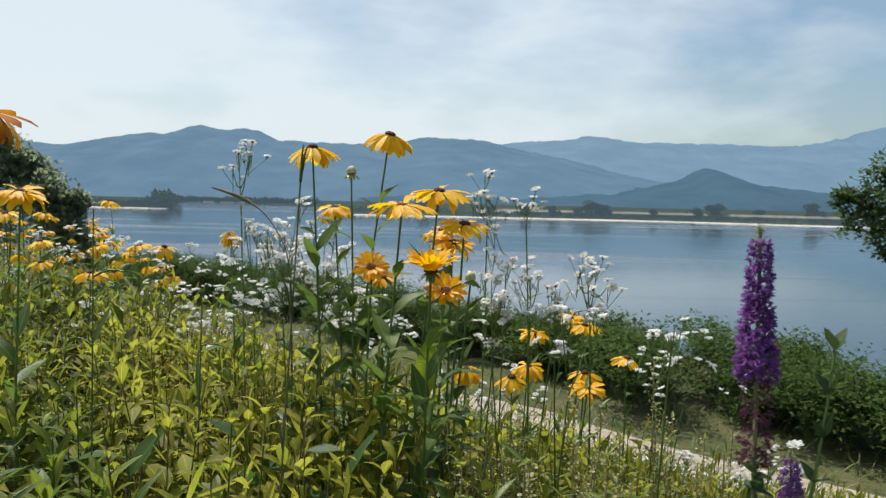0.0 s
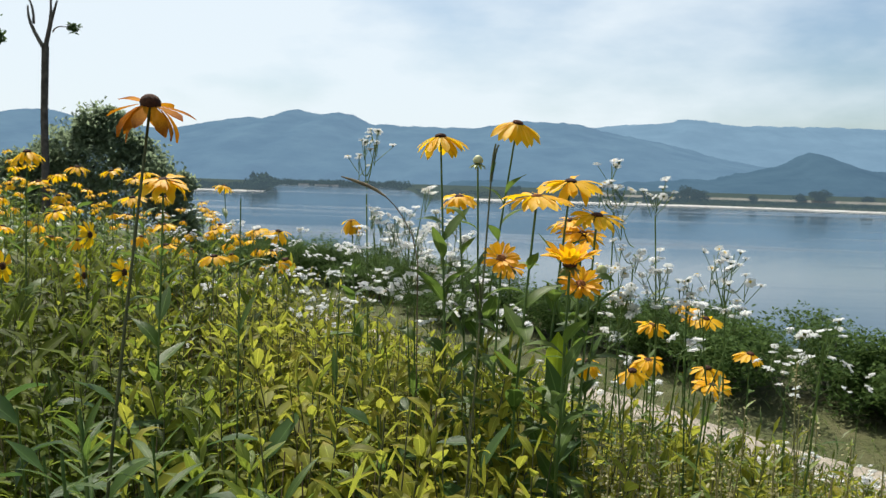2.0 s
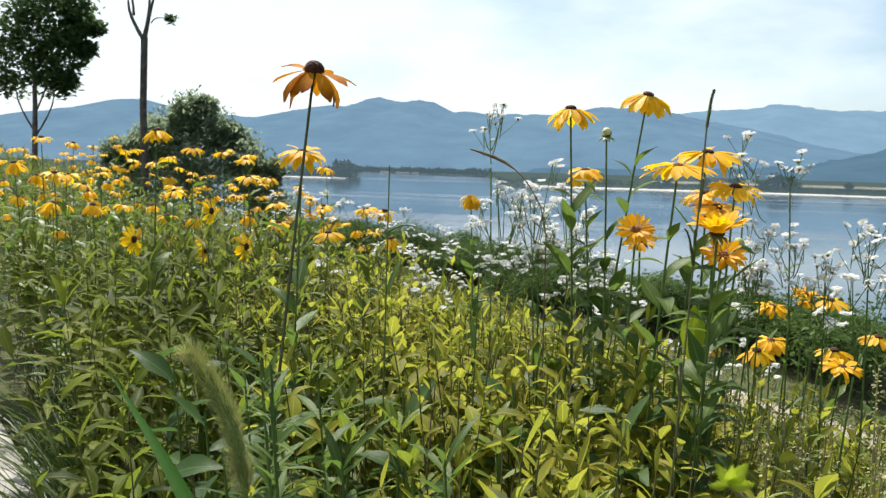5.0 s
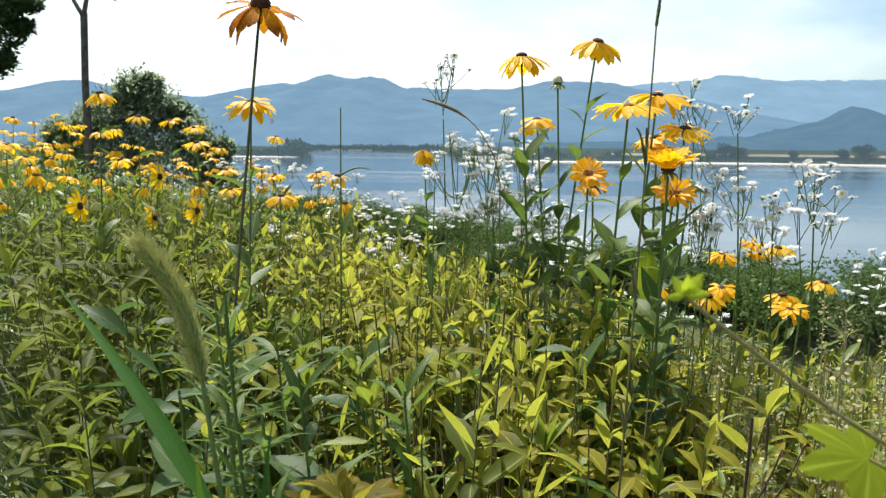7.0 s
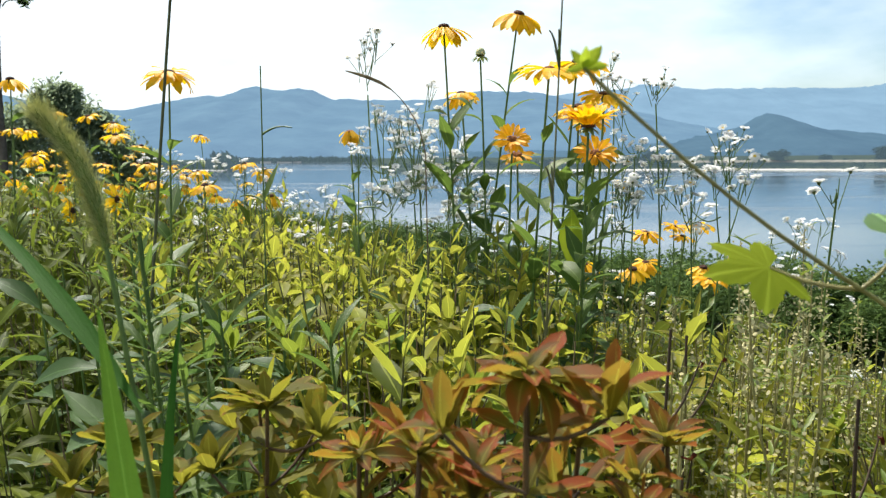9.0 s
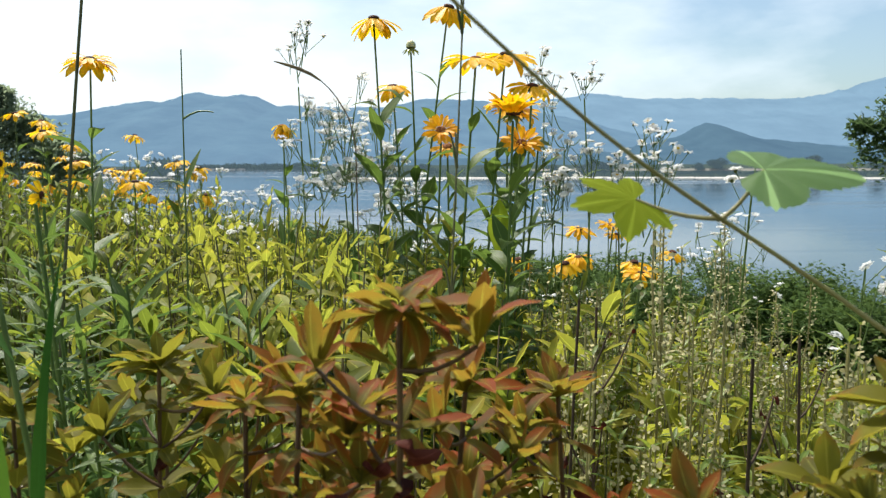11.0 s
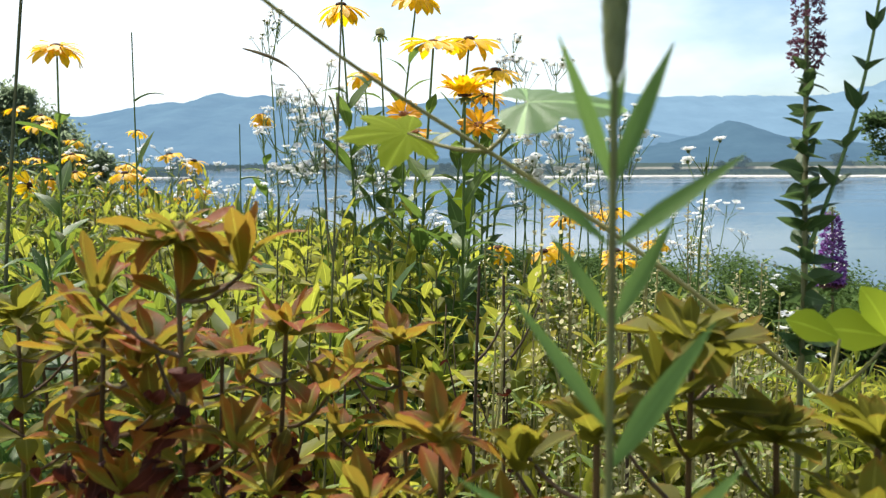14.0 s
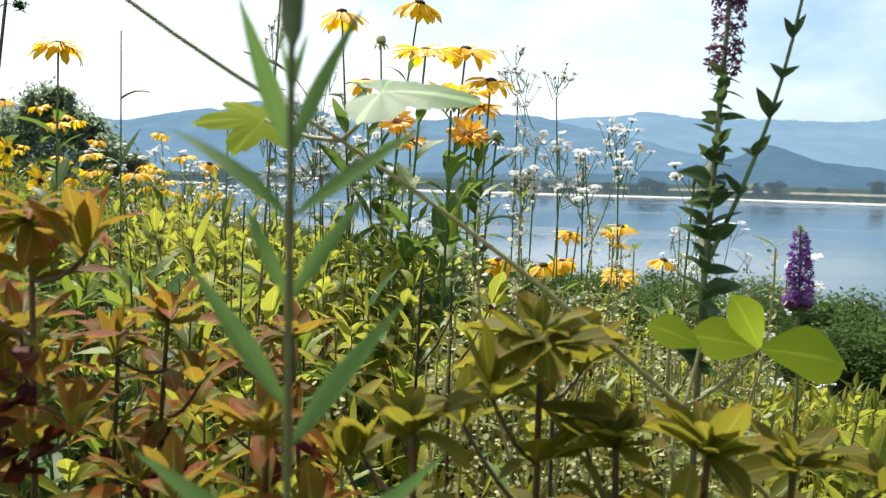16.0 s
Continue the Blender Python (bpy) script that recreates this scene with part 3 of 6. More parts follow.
def build_far_shore():
    rng = np.random.default_rng(11)
    kinds = [far_tree(rng, 1.0) for _ in range(4)]
    spots = [(62, 345, 6.2), (68, 352, 5.0), (150, 332, 6.5), (112, 338, 5.6), (105, 340, 4.4), (128, 335, 4.2), (46, 342, 3.8), (167, 318, 5.0), (88, 345, 3.6), (176, 322, 4.0), (56, 338, 3.4), (190, 312, 3.6), (35, 350, 3.8), (20, 352, 3.2), (-8, 372, 4.0)]
    for i, (x, y, h) in enumerate(spots):
        t = thing("far_tree", (x, y, float(ground_z(x, y)) - 0.2), "dark green rounded tree on the far lake shore", "tree", "trees on the far shore")
        trunk, crown = kinds[i % 4]
        part("trunk", trunk, t)
        part("crown", crown, t)
        t.scale = (h * 1.7, h * 1.7, h * 1.3)
        t.rotation_euler = (0, 0, i * 1.7)
    # the scrub along the water's edge, taller and wooded on the spit and round the bay
    def belt(n, x0, x1, off, low, high, reach):
        u = rng.uniform(x0, x1, n)
        y = far_shore(u) + rng.uniform(*off, n)
        x = u * y
        lump = np.array([noise.noise(Vector((q * reach, 4.0, 0))) for q in x]) * 0.5 + 0.5
        h = (low + (high - low) * lump) * rng.uniform(0.55, 1.1, n)
        m = 46
        o = np.clip(rng.normal(size=(n, m, 3)), -1.4, 1.4) * np.array([0.55, 0.45, 0.34]) * h[:, None, None]
        o[:, :, 2] = np.abs(o[:, :, 2]) * (1.6 - np.minimum(np.abs(o[:, :, 0]) / h[:, None], 1.3))
        at = (np.stack([x, y, ground_z(x, y)], -1)[:, None] + o).reshape(-1, 3)
        k = len(at)
        return spread(LEAF_SMALL, turns(rng.uniform(0, 6.3, k), rng.uniform(-0.2, 1.2, k)), np.repeat(h, m) * rng.uniform(0.26, 0.48, k), at)

    for name, label, rows in (("far_scrub", "low green scrub lining the far shore", ((800, -0.150, 0.95, (5, 32), 0.9, 2.0, 0.06), (320, -0.12, 0.95, (40, 70), 1.2, 3.6, 0.05))),
                              ("spit_scrub", "bushy growth covering the low spit", ((520, -0.70, -0.352, (8, 60), 2.0, 4.0, 0.05), (260, -0.60, -0.339, (2, 16), 0.8, 1.9, 0.07))),
                              ("bay_scrub", "row of trees and bushes round the far bay", ((420, -0.345, -0.155, (4, 90), 3.5, 10.0, 0.03),))):
        v, f, u = joined([belt(*r) for r in rows])
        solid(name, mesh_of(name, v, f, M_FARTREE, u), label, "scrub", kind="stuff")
    # small pale buildings behind the shore
    for x, off, wide, high in ((-0.285, 2, 11.0, 3.4), (-0.262, 2, 15.0, 3.0), (-0.246, 2, 8.0, 3.2), (0.62, 22, 9.0, 2.6)):
        y = float(far_shore(x)) + off
        x = x * y
        shed = thing("far_shed", (x, y, float(ground_z(x, y)) - 0.2), "small pale flat-roofed shed behind the far shore", "building", "sheds on the far shore")
        w, d = wide / 2, 2.0
        box = np.array([(-w, -d, 0), (w, -d, 0), (w, d, 0), (-w, d, 0), (-w, -d, high), (w, -d, high), (w, d, high), (-w, d, high)])
        part("wall", mesh_of("wall", box, [(0, 1, 5, 4), (1, 2, 6, 5), (2, 3, 7, 6), (3, 0, 4, 7)], M_SAND, smooth=False), shed)
        roof = box * np.array([1.06, 1.15, 0]) + np.array([0, 0, high])
        roof[4:] += np.array([0, 0, 0.3])
        part("roof", mesh_of("roof", roof, [(0, 1, 5, 4), (1, 2, 6, 5), (2, 3, 7, 6), (3, 0, 4, 7), (4, 5, 6, 7), (3, 2, 1, 0)], M_FARLAND, smooth=False), shed)
    # pale dyke road and shore line
    for name, off, width, rise, xs, label, cat in (("far_dyke_road", 34, 2.6, 1.3, (0.055, 0.95), "pale sandy dyke road behind the far shore", "road"), ("far_beach", 1.0, 7.0, -1.42, (-0.11, 0.95), "thin pale strip of shore at the waterline", "shore"), ("spit_beach", 1.0, 6.0, -1.42, (-0.75, -0.339), "thin sandy edge of the wooded spit", "shore")):
        u = np.linspace(*xs, 60)
        base = far_shore(u)
        x = u * base
        rows = [np.stack([x, base + off + width * s, np.full(60, LAKE + (2.6 if name == "far_dyke_road" else 0.06) + (0.9 if name == "far_dyke_road" else 0.40) * s)], -1) for s in (0, 1)]
        i = np.arange(59)
        f = np.stack([i, i + 1, i + 61, i + 60], -1)
        solid(name, mesh_of(name, np.concatenate(rows), f, M_ROAD if name == "far_dyke_road" else M_SAND), label, cat, kind="structure")


build_far_shore()

# ------------------------------------------------------------------ plant parts
def placed(at, az, el, size, roll=0.0):
    """The pose of a leaf: at a point, along azimuth and elevation (radians), scaled."""
    r = turns(np.array([az]), np.array([el]), np.array([roll]))[0] * size
    m = Matrix([[*r[0], at[0]], [*r[1], at[1]], [*r[2], at[2]], [0, 0, 0, 1]])
    return m


def leaf_kind(name, material, length=1.0, width=0.26, n=6, fold=0.3, bends=(0.2, 0.6, 1.0), peak=0.4, point=1.0, wave=0.0):
    return [mesh_of(name, *sheet(length, width, n, fold, b, peak, point, 0.0, wave)[:2], material, sheet(length, width, n, fold, b, peak, point, 0.0, wave)[2]) for b in bends]


LEAVES = leaf_kind("leaf", M_LEAF, width=0.36, bends=(0.1, 0.5, 0.9, 1.4), wave=0.03)
LEAVES_RED = leaf_kind("leaf", M_LEAF_RED, width=0.33, fold=0.42, bends=(-0.4, 0.15, 0.6, 1.2), peak=0.54, point=1.5, wave=0.08)
LEAVES_OLIVE = leaf_kind("leaf", M_LEAF_OLIVE, width=0.42, fold=0.35, bends=(-0.2, 0.3, 0.8), peak=0.54, point=1.5, wave=0.06)
LEAVES_WILT = leaf_kind("leaf", M_LEAF_WILT, width=0.44, n=8, fold=0.8, bends=(1.6, 2.8, 3.8), peak=0.5, wave=0.32)
LEAVES_STALK = leaf_kind("leaf", M_LEAF_STALK, width=0.145, n=10, fold=0.2, bends=(0.0, 0.2, 0.4), peak=0.34)
LEAVES_DULL = leaf_kind("leaf", M_LEAF_DULL, width=0.40, bends=(0.1, 0.6, 1.1), peak=0.42, wave=0.04)
LEAVES_LOOSE = leaf_kind("leaf", M_LEAF_LOOSE, width=0.58, bends=(0.1, 0.5), peak=0.35)
LEAVES_YOUNG = leaf_kind("leaf", M_LEAF_HOP, width=0.5, bends=(0.3, 0.6), peak=0.4)
LEAVES_THIN = leaf_kind("leaf", M_LEAF, width=0.15, bends=(0.2, 0.7))


def petal_kind(material, bends, width=0.36, notch=0.05):
    out = []
    for b in bends:
        v, f, t = sheet(1.0, width, 5, 0.22, b, 0.62, 2.2, notch)
        out.append(mesh_of("petal", v, f, material, t))
    return out


PETALS = petal_kind(M_PETAL, (0.35, 0.7, 1.1), 0.33)
PETALS_ORANGE = petal_kind(M_PETAL_ORANGE, (0.2, 0.5, 0.8), 0.30)
PETALS_WORN = petal_kind(M_PETAL_WORN, (0.3, 0.9, 1.6), 0.31)


def dome(radius, height, material, name, rings=6, sides=14):
    v, f = [(0, 0, height)], []
    for i in range(1, rings + 1):
        s = i / rings * math.pi * 0.62
        for j in range(sides):
            g = 2 * math.pi * (j + 0.5 * (i % 2)) / sides
            r = radius * math.sin(s) * (1 + 0.06 * ((i + j) % 2))
            v.append((r * math.cos(g), r * math.sin(g), height * (math.cos(s) * 0.72 + 0.28)))
    bm = bmesh.new()
    vs = [bm.verts.new(p) for p in v]
    for j in range(sides):
        bm.faces.new((vs[0], vs[1 + j], vs[1 + (j + 1) % sides]))
    for i in range(rings - 1):
        for j in range(sides):
            a, b = 1 + i * sides + j, 1 + i * sides + (j + 1) % sides
            bm.faces.new((vs[a], vs[a + sides], vs[b + sides], vs[b]))
    for p in bm.faces:
        p.smooth = True
    me = bpy.data.meshes.new(name)
    bm.to_mesh(me)
    bm.free()
    me.materials.append(material)
    return me


CONE = dome(0.0075, 0.0055, M_CONE, "flower_head")
CONE_TALL = dome(0.0085, 0.0105, M_CONE, "flower_head")
CONE_RUST = dome(0.0065, 0.004, M_CONE_RUST, "flower_head")


def calyx_mesh(size, count=10):
    az = np.arange(count) * 2 * math.pi / count
    v, f, t = spread(sheet(1.0, 0.35, 3, 0.2, 0.6), turns(az, np.full(count, -0.25)), np.full(count, size), np.zeros((count, 3)))
    return mesh_of("calyx", v, f, M_SEPAL, t)


CALYX = calyx_mesh(0.016)


def facing(az, tilt):
    """A turn that leans +z by tilt degrees towards azimuth az (degrees)."""
    return Matrix.Rotation(radians(az), 4, "Z") @ Matrix.Rotation(radians(tilt), 4, "Y") @ Matrix.Rotation(radians(-az), 4, "Z")


def flower_head(parent, at, az, tilt, dia, droop, rng, petals=None, cone=None, count=16, double=False, uneven=12.0):
    """A daisy head of single petals round a cone."""
    petals, cone = petals or PETALS, cone or CONE
    m = Matrix.Translation(at) @ facing(az, tilt)
    head = part("flower_head", cone, parent, m)
    part("calyx", CALYX, head)
    for ring in range(2 if double else 1):
        k = count if ring == 0 else count - 4
        for i in range(k):
            g = 2 * math.pi * (i + 0.5 * ring) / k + rng.normal() * 0.10
            el = radians(14 - droop * 0.9 + ring * 18 + rng.normal() * uneven)
            size = dia / 2 * rng.uniform(0.86, 1.06) * (0.8 if ring else 1.0)
            off = Vector((math.cos(g), math.sin(g), 0)) * 0.005 + Vector((0, 0, 0.0015 + 0.002 * ring))
            mesh = petals[min(len(petals) - 1, int(abs(rng.normal()) * 1.1))]
            part("petal", mesh, head, placed(off, g, el, size, rng.normal() * 0.18))
    return head


def stem_mesh(points, r0, r1, material, sides=6):
    n = len(points)
    v, f = tube(points, [r0 + (r1 - r0) * i / (n - 1) for i in range(n)], sides)
    return mesh_of("stem", v, f, material)


def leafy_stem(root, points, rng, count, size, material, kinds, start=0.30, stop=0.92, up=(0.35, 1.15), r0=0.0022, r1=0.0013):
    """A stem along points (relative to root) and leaves that alternate up it."""
    part("stem", stem_mesh(points, r0, r1, material), root)
    n = len(points) - 1
    for i in range(count):
        s = start + (stop - start) * (i + rng.uniform(-0.3, 0.3)) / max(1, count - 1)
        s = min(max(s, 0.02), 0.97)
        k = min(int(s * n), n - 1)
        p = points[k].lerp(points[k + 1], s * n - k)
        big = size * (1.2 - 0.58 * s) * rng.uniform(0.75, 1.2)
        part("leaf", kinds[rng.integers(len(kinds))], root, placed(p, i * 2.4 + rng.uniform(0, 0.8), rng.uniform(*up), big, rng.normal() * 0.25))


def foot_of(x, y):
    return Vector((x, y, float(ground_z(x, y)) - 0.01))


def rudbeckia(head, foot, az, tilt, dia, droop, seed, leaves=9, size=0.085, bow=0.012, label="", style="yellow", double=False, count=16, stop=0.90):
    """A coneflower plant: one stem from its foot to its head."""
    rng = np.random.default_rng(seed)
    base = foot_of(*foot)
    root = thing("coneflower", base, label or "tall yellow coneflower with drooping petals in the meadow", "flower", "coneflowers in the meadow")
    top = Vector(head) - base
    axis = facing(az, tilt) @ Vector((0, 0, 1))
    pts = arc((0, 0, 0), top - axis * 0.006, (bow * math.cos(seed), bow * math.sin(seed), 0), 10)
    leafy_stem(root, pts, rng, leaves, size, M_STEM_DARK if style == "worn" else M_STEM, LEAVES, stop=stop)
    if style == "spent":
        part("flower_head", CONE, root, Matrix.Translation(top) @ facing(az, tilt), "bare dark cone without petals")
    elif style == "bud":
        bud = part("flower_bud", BUD, root, Matrix.Translation(top) @ facing(az, tilt), "closed pale green bud")
        part("calyx", CALYX, bud)
    else:
        kinds, cone = {"yellow": (PETALS, CONE), "orange": (PETALS_ORANGE, CONE_RUST), "worn": (PETALS_WORN, CONE_TALL), "rust": (PETALS, CONE_RUST)}[style]
        flower_head(root, top, az, tilt, dia, droop, rng, kinds, cone, count, double, 17.0 if style == "worn" else 8.0)
    return root


M_BUD = plain_material("bud_green", (0.28, 0.33, 0.12), (0.55, 0.55, 0.32), 200, 0.6)
BUD = dome(0.0068, 0.011, M_BUD, "flower_bud")

# the tall clump before the lake: head, foot, lean azimuth and tilt, width, droop
CLUMP = [
    ((-0.178, 1.111, 0.868), (-0.150, 1.090), 250, 6, 0.074, 50, "yellow", False),
    ((-0.077, 1.157, 0.891), (-0.175, 1.130), 320, 18, 0.078, 42, "yellow", False),
    ((-0.048, 0.941, 0.794), (-0.070, 0.930), 265, 8, 0.080, 20, "rust", False),
    ((-0.006, 1.052, 0.812), (-0.060, 1.040), 300, 8, 0.080, 22, "yellow", False),
    ((0.027, 1.038, 0.771), (-0.030, 1.020), 290, 10, 0.066, 18, "yellow", False),
    ((0.001, 1.119, 0.761), (-0.040, 1.090), 200, 14, 0.066, 18, "yellow", False),
    ((0.014, 1.098, 0.744), (-0.020, 1.060), 300, 20, 0.064, 22, "yellow", True),
    ((-0.012, 0.857, 0.726), (-0.016, 0.880), 270, 8, 0.060, -32, "yellow", True),
    ((0.004, 0.930, 0.698), (-0.024, 0.930), 275, 42, 0.044, -6, "orange", True),
    ((-0.088, 1.017, 0.716), (-0.085, 1.030), 268, 52, 0.040, 0, "orange", True),
]
CLUMP_MORE = [
    ((-0.080, 1.096, 0.698), (-0.075, 1.080), 265, 30, 0.040, 16, "orange", False),
    ((-0.159, 1.201, 0.786), (-0.135, 1.170), 255, 12, 0.056, 44, "yellow", True),
    ((-0.354, 1.369, 0.738), (-0.345, 1.330), 270, 10, 0.054, 78, "rust", True),
    ((-0.505, 0.982, 0.799), (-0.530, 0.950), 300, 12, 0.066, 34, "yellow", True),
]
for i, (head, foot, az, tilt, dia, droop, style, double) in enumerate(CLUMP + CLUMP_MORE):
    plant = rudbeckia(head, foot, az, tilt, dia, droop, 20 + i, leaves=24, size=0.074, style=style, double=double, count=19,
              label={"orange": "orange-yellow double coneflower turned to the light", "rust": "yellow coneflower with a rust-coloured centre"}.get(style, ""))
    if i == 8:                                             # one broad leaf hangs straight down, its backlight put in as brighter green
        part("leaf", LEAVES_YOUNG[0], plant, Matrix.Translation(Vector((-0.016, 1.0, 0.632)) - plant.location) @ Matrix.Rotation(radians(-92), 4, "X") @ Matrix.Diagonal((0.062, 0.075, 0.075, 1)), "broad leaf hanging down")
for i, (head, foot) in enumerate((((-0.130, 1.154, 0.836), (-0.135, 1.12)), ((-0.220, 1.194, 0.657), (-0.23, 1.18)), ((0.036, 1.046, 0.700), (-0.02, 1.03)))):
    rudbeckia(head, foot, 90, 5, 0.02, 0, 50 + i, leaves=10, size=0.08, style="bud", label="coneflower with a closed pale bud")
rudbeckia((-0.374, 0.676, 0.864), (-0.432, 0.640), 320, 14, 0.076, 36, 61, leaves=9, size=0.075, bow=0.014, style="worn", count=14, stop=0.62,
          label="fading coneflower with a dark cone and worn orange petals")
# lower flowers on the slope
SLOPE = [
    (0.046, 1.435, 0.505, 55), (0.122, 1.385, 0.504, 50), (0.161, 1.485, 0.502, 40), (0.264, 1.485, 0.494, 45), (0.252, 1.384, 0.486, 20),
    (0.285, 1.619, 0.561, 25), (0.184, 1.618, 0.544, 35), (0.370, 1.615, 0.498, 40), (0.315, 1.98, 0.525, 15), (0.34, 2.0, 0.50, 20),
]
for i, (x, y, z, droop) in enumerate(SLOPE):
    rudbeckia((x, y, z), (x - 0.02, y + 0.03), 250 + 9 * i, 14, 0.064, droop, 80 + i, leaves=9, size=0.05, double=i % 2 == 0, label="yellow coneflower lower down the slope")
# the left-hand meadow
FIELD = [
    (-1.002, 1.471, 0.843, 35), (-0.963, 1.618, 0.680, -80), (-0.996, 1.654, 0.590, -75), (-1.038, 1.445, 0.629, -70), (-0.820, 1.487, 0.621, -60),
    (-0.918, 1.879, 0.641, 25), (-0.713, 1.664, 0.640, 20), (-1.285, 2.129, 0.822, 30), (-1.248, 2.238, 0.814, 15), (-0.998, 1.873, 0.751, 15),
    (-0.891, 2.595, 0.571, 10), (-0.711, 1.924, 0.681, 10), (-1.441, 2.197, 0.779, 20), (-1.182, 2.250, 0.795, 20), (-0.969, 1.975, 0.683, 15),
]
for i, (x, y, z, droop) in enumerate(FIELD):
    side = droop < -40
    rudbeckia((x, y, z), (x + 0.02 * math.sin(i), y + 0.02), 352 if side else 270 + 30 * math.sin(i * 2.1), 86 if side else 10, 0.056 if side else 0.066, 22 if side else droop + 12, 110 + i, leaves=6, size=0.08)


# ------------------------------------------------------------------ fleabane
RAY = (np.array([(-0.10, 0, 0), (0.10, 0, 0), (0.165, 0.95, -0.05), (-0.165, 0.95, -0.05)], float), np.array([(0, 1, 2, 3)]), np.array([(0, 0), (1, 0), (1, 1), (0, 1)], float))


def daisy_mesh(droop, count=20):
    """Two rings of fine white rays over a small green cup."""
    out = []
    for ring, (lift, reach) in enumerate(((0.0, 1.0), (0.38, 0.82))):
        az = np.arange(count) * 2 * math.pi / count + ring * 0.16
        out.append(spread(RAY, turns(az, np.full(count, lift - droop) + 0.15 * np.sin(az * 5)), reach * (0.8 + 0.12 * np.sin(az * 7)), np.stack([np.cos(az) * 0.22, np.sin(az) * 0.22, 0 * az], -1)))
    v, f, t = joined(out)
    return mesh_of("flower", v, f, M_WHITE, t)


DAISIES = [daisy_mesh(d) for d in (0.15, 0.5, -0.35)]
DAISY_CUP = dome(0.25, -0.42, M_SEPAL, "cup", 3, 7)
DAISY_DISC = dome(0.27, 0.10, M_YOLK, "disc", 3, 9)


def fleabane(top, foot, seed, heads=18, width=0.07, dia=0.0205, tall=0.13, leaves=5, label="", detail=True, drop=0.6):
    """A fleabane: a thin stem that forks into a loose cluster of small white daisies."""
    rng = np.random.default_rng(seed)
    base = foot_of(*foot)
    root = thing("fleabane", base, label or "slender fleabane with small white daisies", "flower", "fleabanes in the meadow")
    end = Vector(top) - base
    pieces = [tube(arc((0, 0, 0), end - Vector((0, 0, tall)), (rng.normal() * 0.012, rng.normal() * 0.012, 0), 8), [0.0016 - 0.00006 * i for i in range(9)], 5)]
    fork = end - Vector((0, 0, tall))
    heads_at = []
    arms = max(3, heads // 4)
    for a_ in range(arms):
        g = 2 * math.pi * a_ / arms + rng.uniform(0, 0.9)
        low = fork + Vector((0, 0, rng.uniform(0.0, tall * 0.45)))
        low = low.lerp(Vector((fork.x, fork.y, low.z)), 0.5)
        tip = end + Vector((math.cos(g) * width * rng.uniform(0.3, 1.0), math.sin(g) * width * rng.uniform(0.3, 1.0), -rng.uniform(0, tall * drop)))
        pieces.append(tube(arc(low, tip, (0, 0, -0.01), 5), [0.0009, 0.0008, 0.0008, 0.0007, 0.0006, 0.0005], 4))
        for h in range(heads // arms):
            spot = tip + Vector((rng.normal() * 0.010, rng.normal() * 0.010, rng.uniform(-0.008, 0.008)))
            mid = tip - Vector((0, 0, rng.uniform(0.015, 0.035)))
            pieces.append(tube([mid, spot - Vector((0, 0, 0.002))], [0.0006, 0.0005], 3))
            heads_at.append(spot)
    v, f, t = joined(pieces)
    part("stem", mesh_of("stem", v, f, M_STEM), root)
    for i in range(leaves):
        s = (i + 0.6) / (leaves + 1)
        p = (end - Vector((0, 0, tall))) * s
        part("leaf", LEAVES_THIN[i % 2], root, placed(p, rng.uniform(0, 6.3), rng.uniform(0.2, 0.8), rng.uniform(0.03, 0.06)))
    for spot in heads_at:
        m = Matrix.Translation(spot) @ facing(rng.uniform(0, 360), abs(rng.normal()) * 22) @ Matrix.Scale(dia / 2 * rng.uniform(0.8, 1.1), 4)
        head = part("flower", DAISIES[rng.integers(3)], root, m)
        if detail:
            part("disc", DAISY_DISC, head)
            part("cup", DAISY_CUP, head)
    return root


WHITES = [
    (0.066, 1.236, 0.842, 0.05, 1.22, 14, 0.026, 0.07), (0.121, 1.205, 0.820, 0.09, 1.20, 7, 0.020, 0.05), (0.075, 1.20, 0.735, 0.06, 1.20, 22, 0.030, 0.16), (0.156, 1.127, 0.710, 0.19, 1.12, 7, 0.016, 0.05),
    (0.200, 1.100, 0.730, 0.19, 1.11, 18, 0.045, 0.08), (0.246, 0.870, 0.688, 0.25, 0.90, 3, 0.008, 0.04), (-0.225, 1.16, 0.800, -0.22, 1.2, 30, 0.05, 0.17), (-0.275, 1.20, 0.765, -0.27, 1.22, 28, 0.055, 0.16),
    (0.095, 1.22, 0.765, 0.085, 1.21, 10, 0.030, 0.07), (0.13, 1.19, 0.705, 0.115, 1.19, 12, 0.034, 0.08), (0.078, 1.19, 0.665, 0.07, 1.20, 14, 0.034, 0.08), (0.155, 1.15, 0.655, 0.14, 1.16, 10, 0.03, 0.07),
    (-0.180, 1.22, 0.770, -0.19, 1.23, 30, 0.055, 0.18), (-0.140, 1.30, 0.735, -0.15, 1.30, 24, 0.06, 0.16),
]
for i, (x, y, z, fx, fy, heads, width, tall) in enumerate(WHITES):
    fleabane((x, y, z), (fx, fy), 200 + i, int(heads * (2.6 if heads > 23 else 1.7)), width * 0.85, 0.0150, tall=tall, drop=0.9, leaves=8, detail=i < 6)
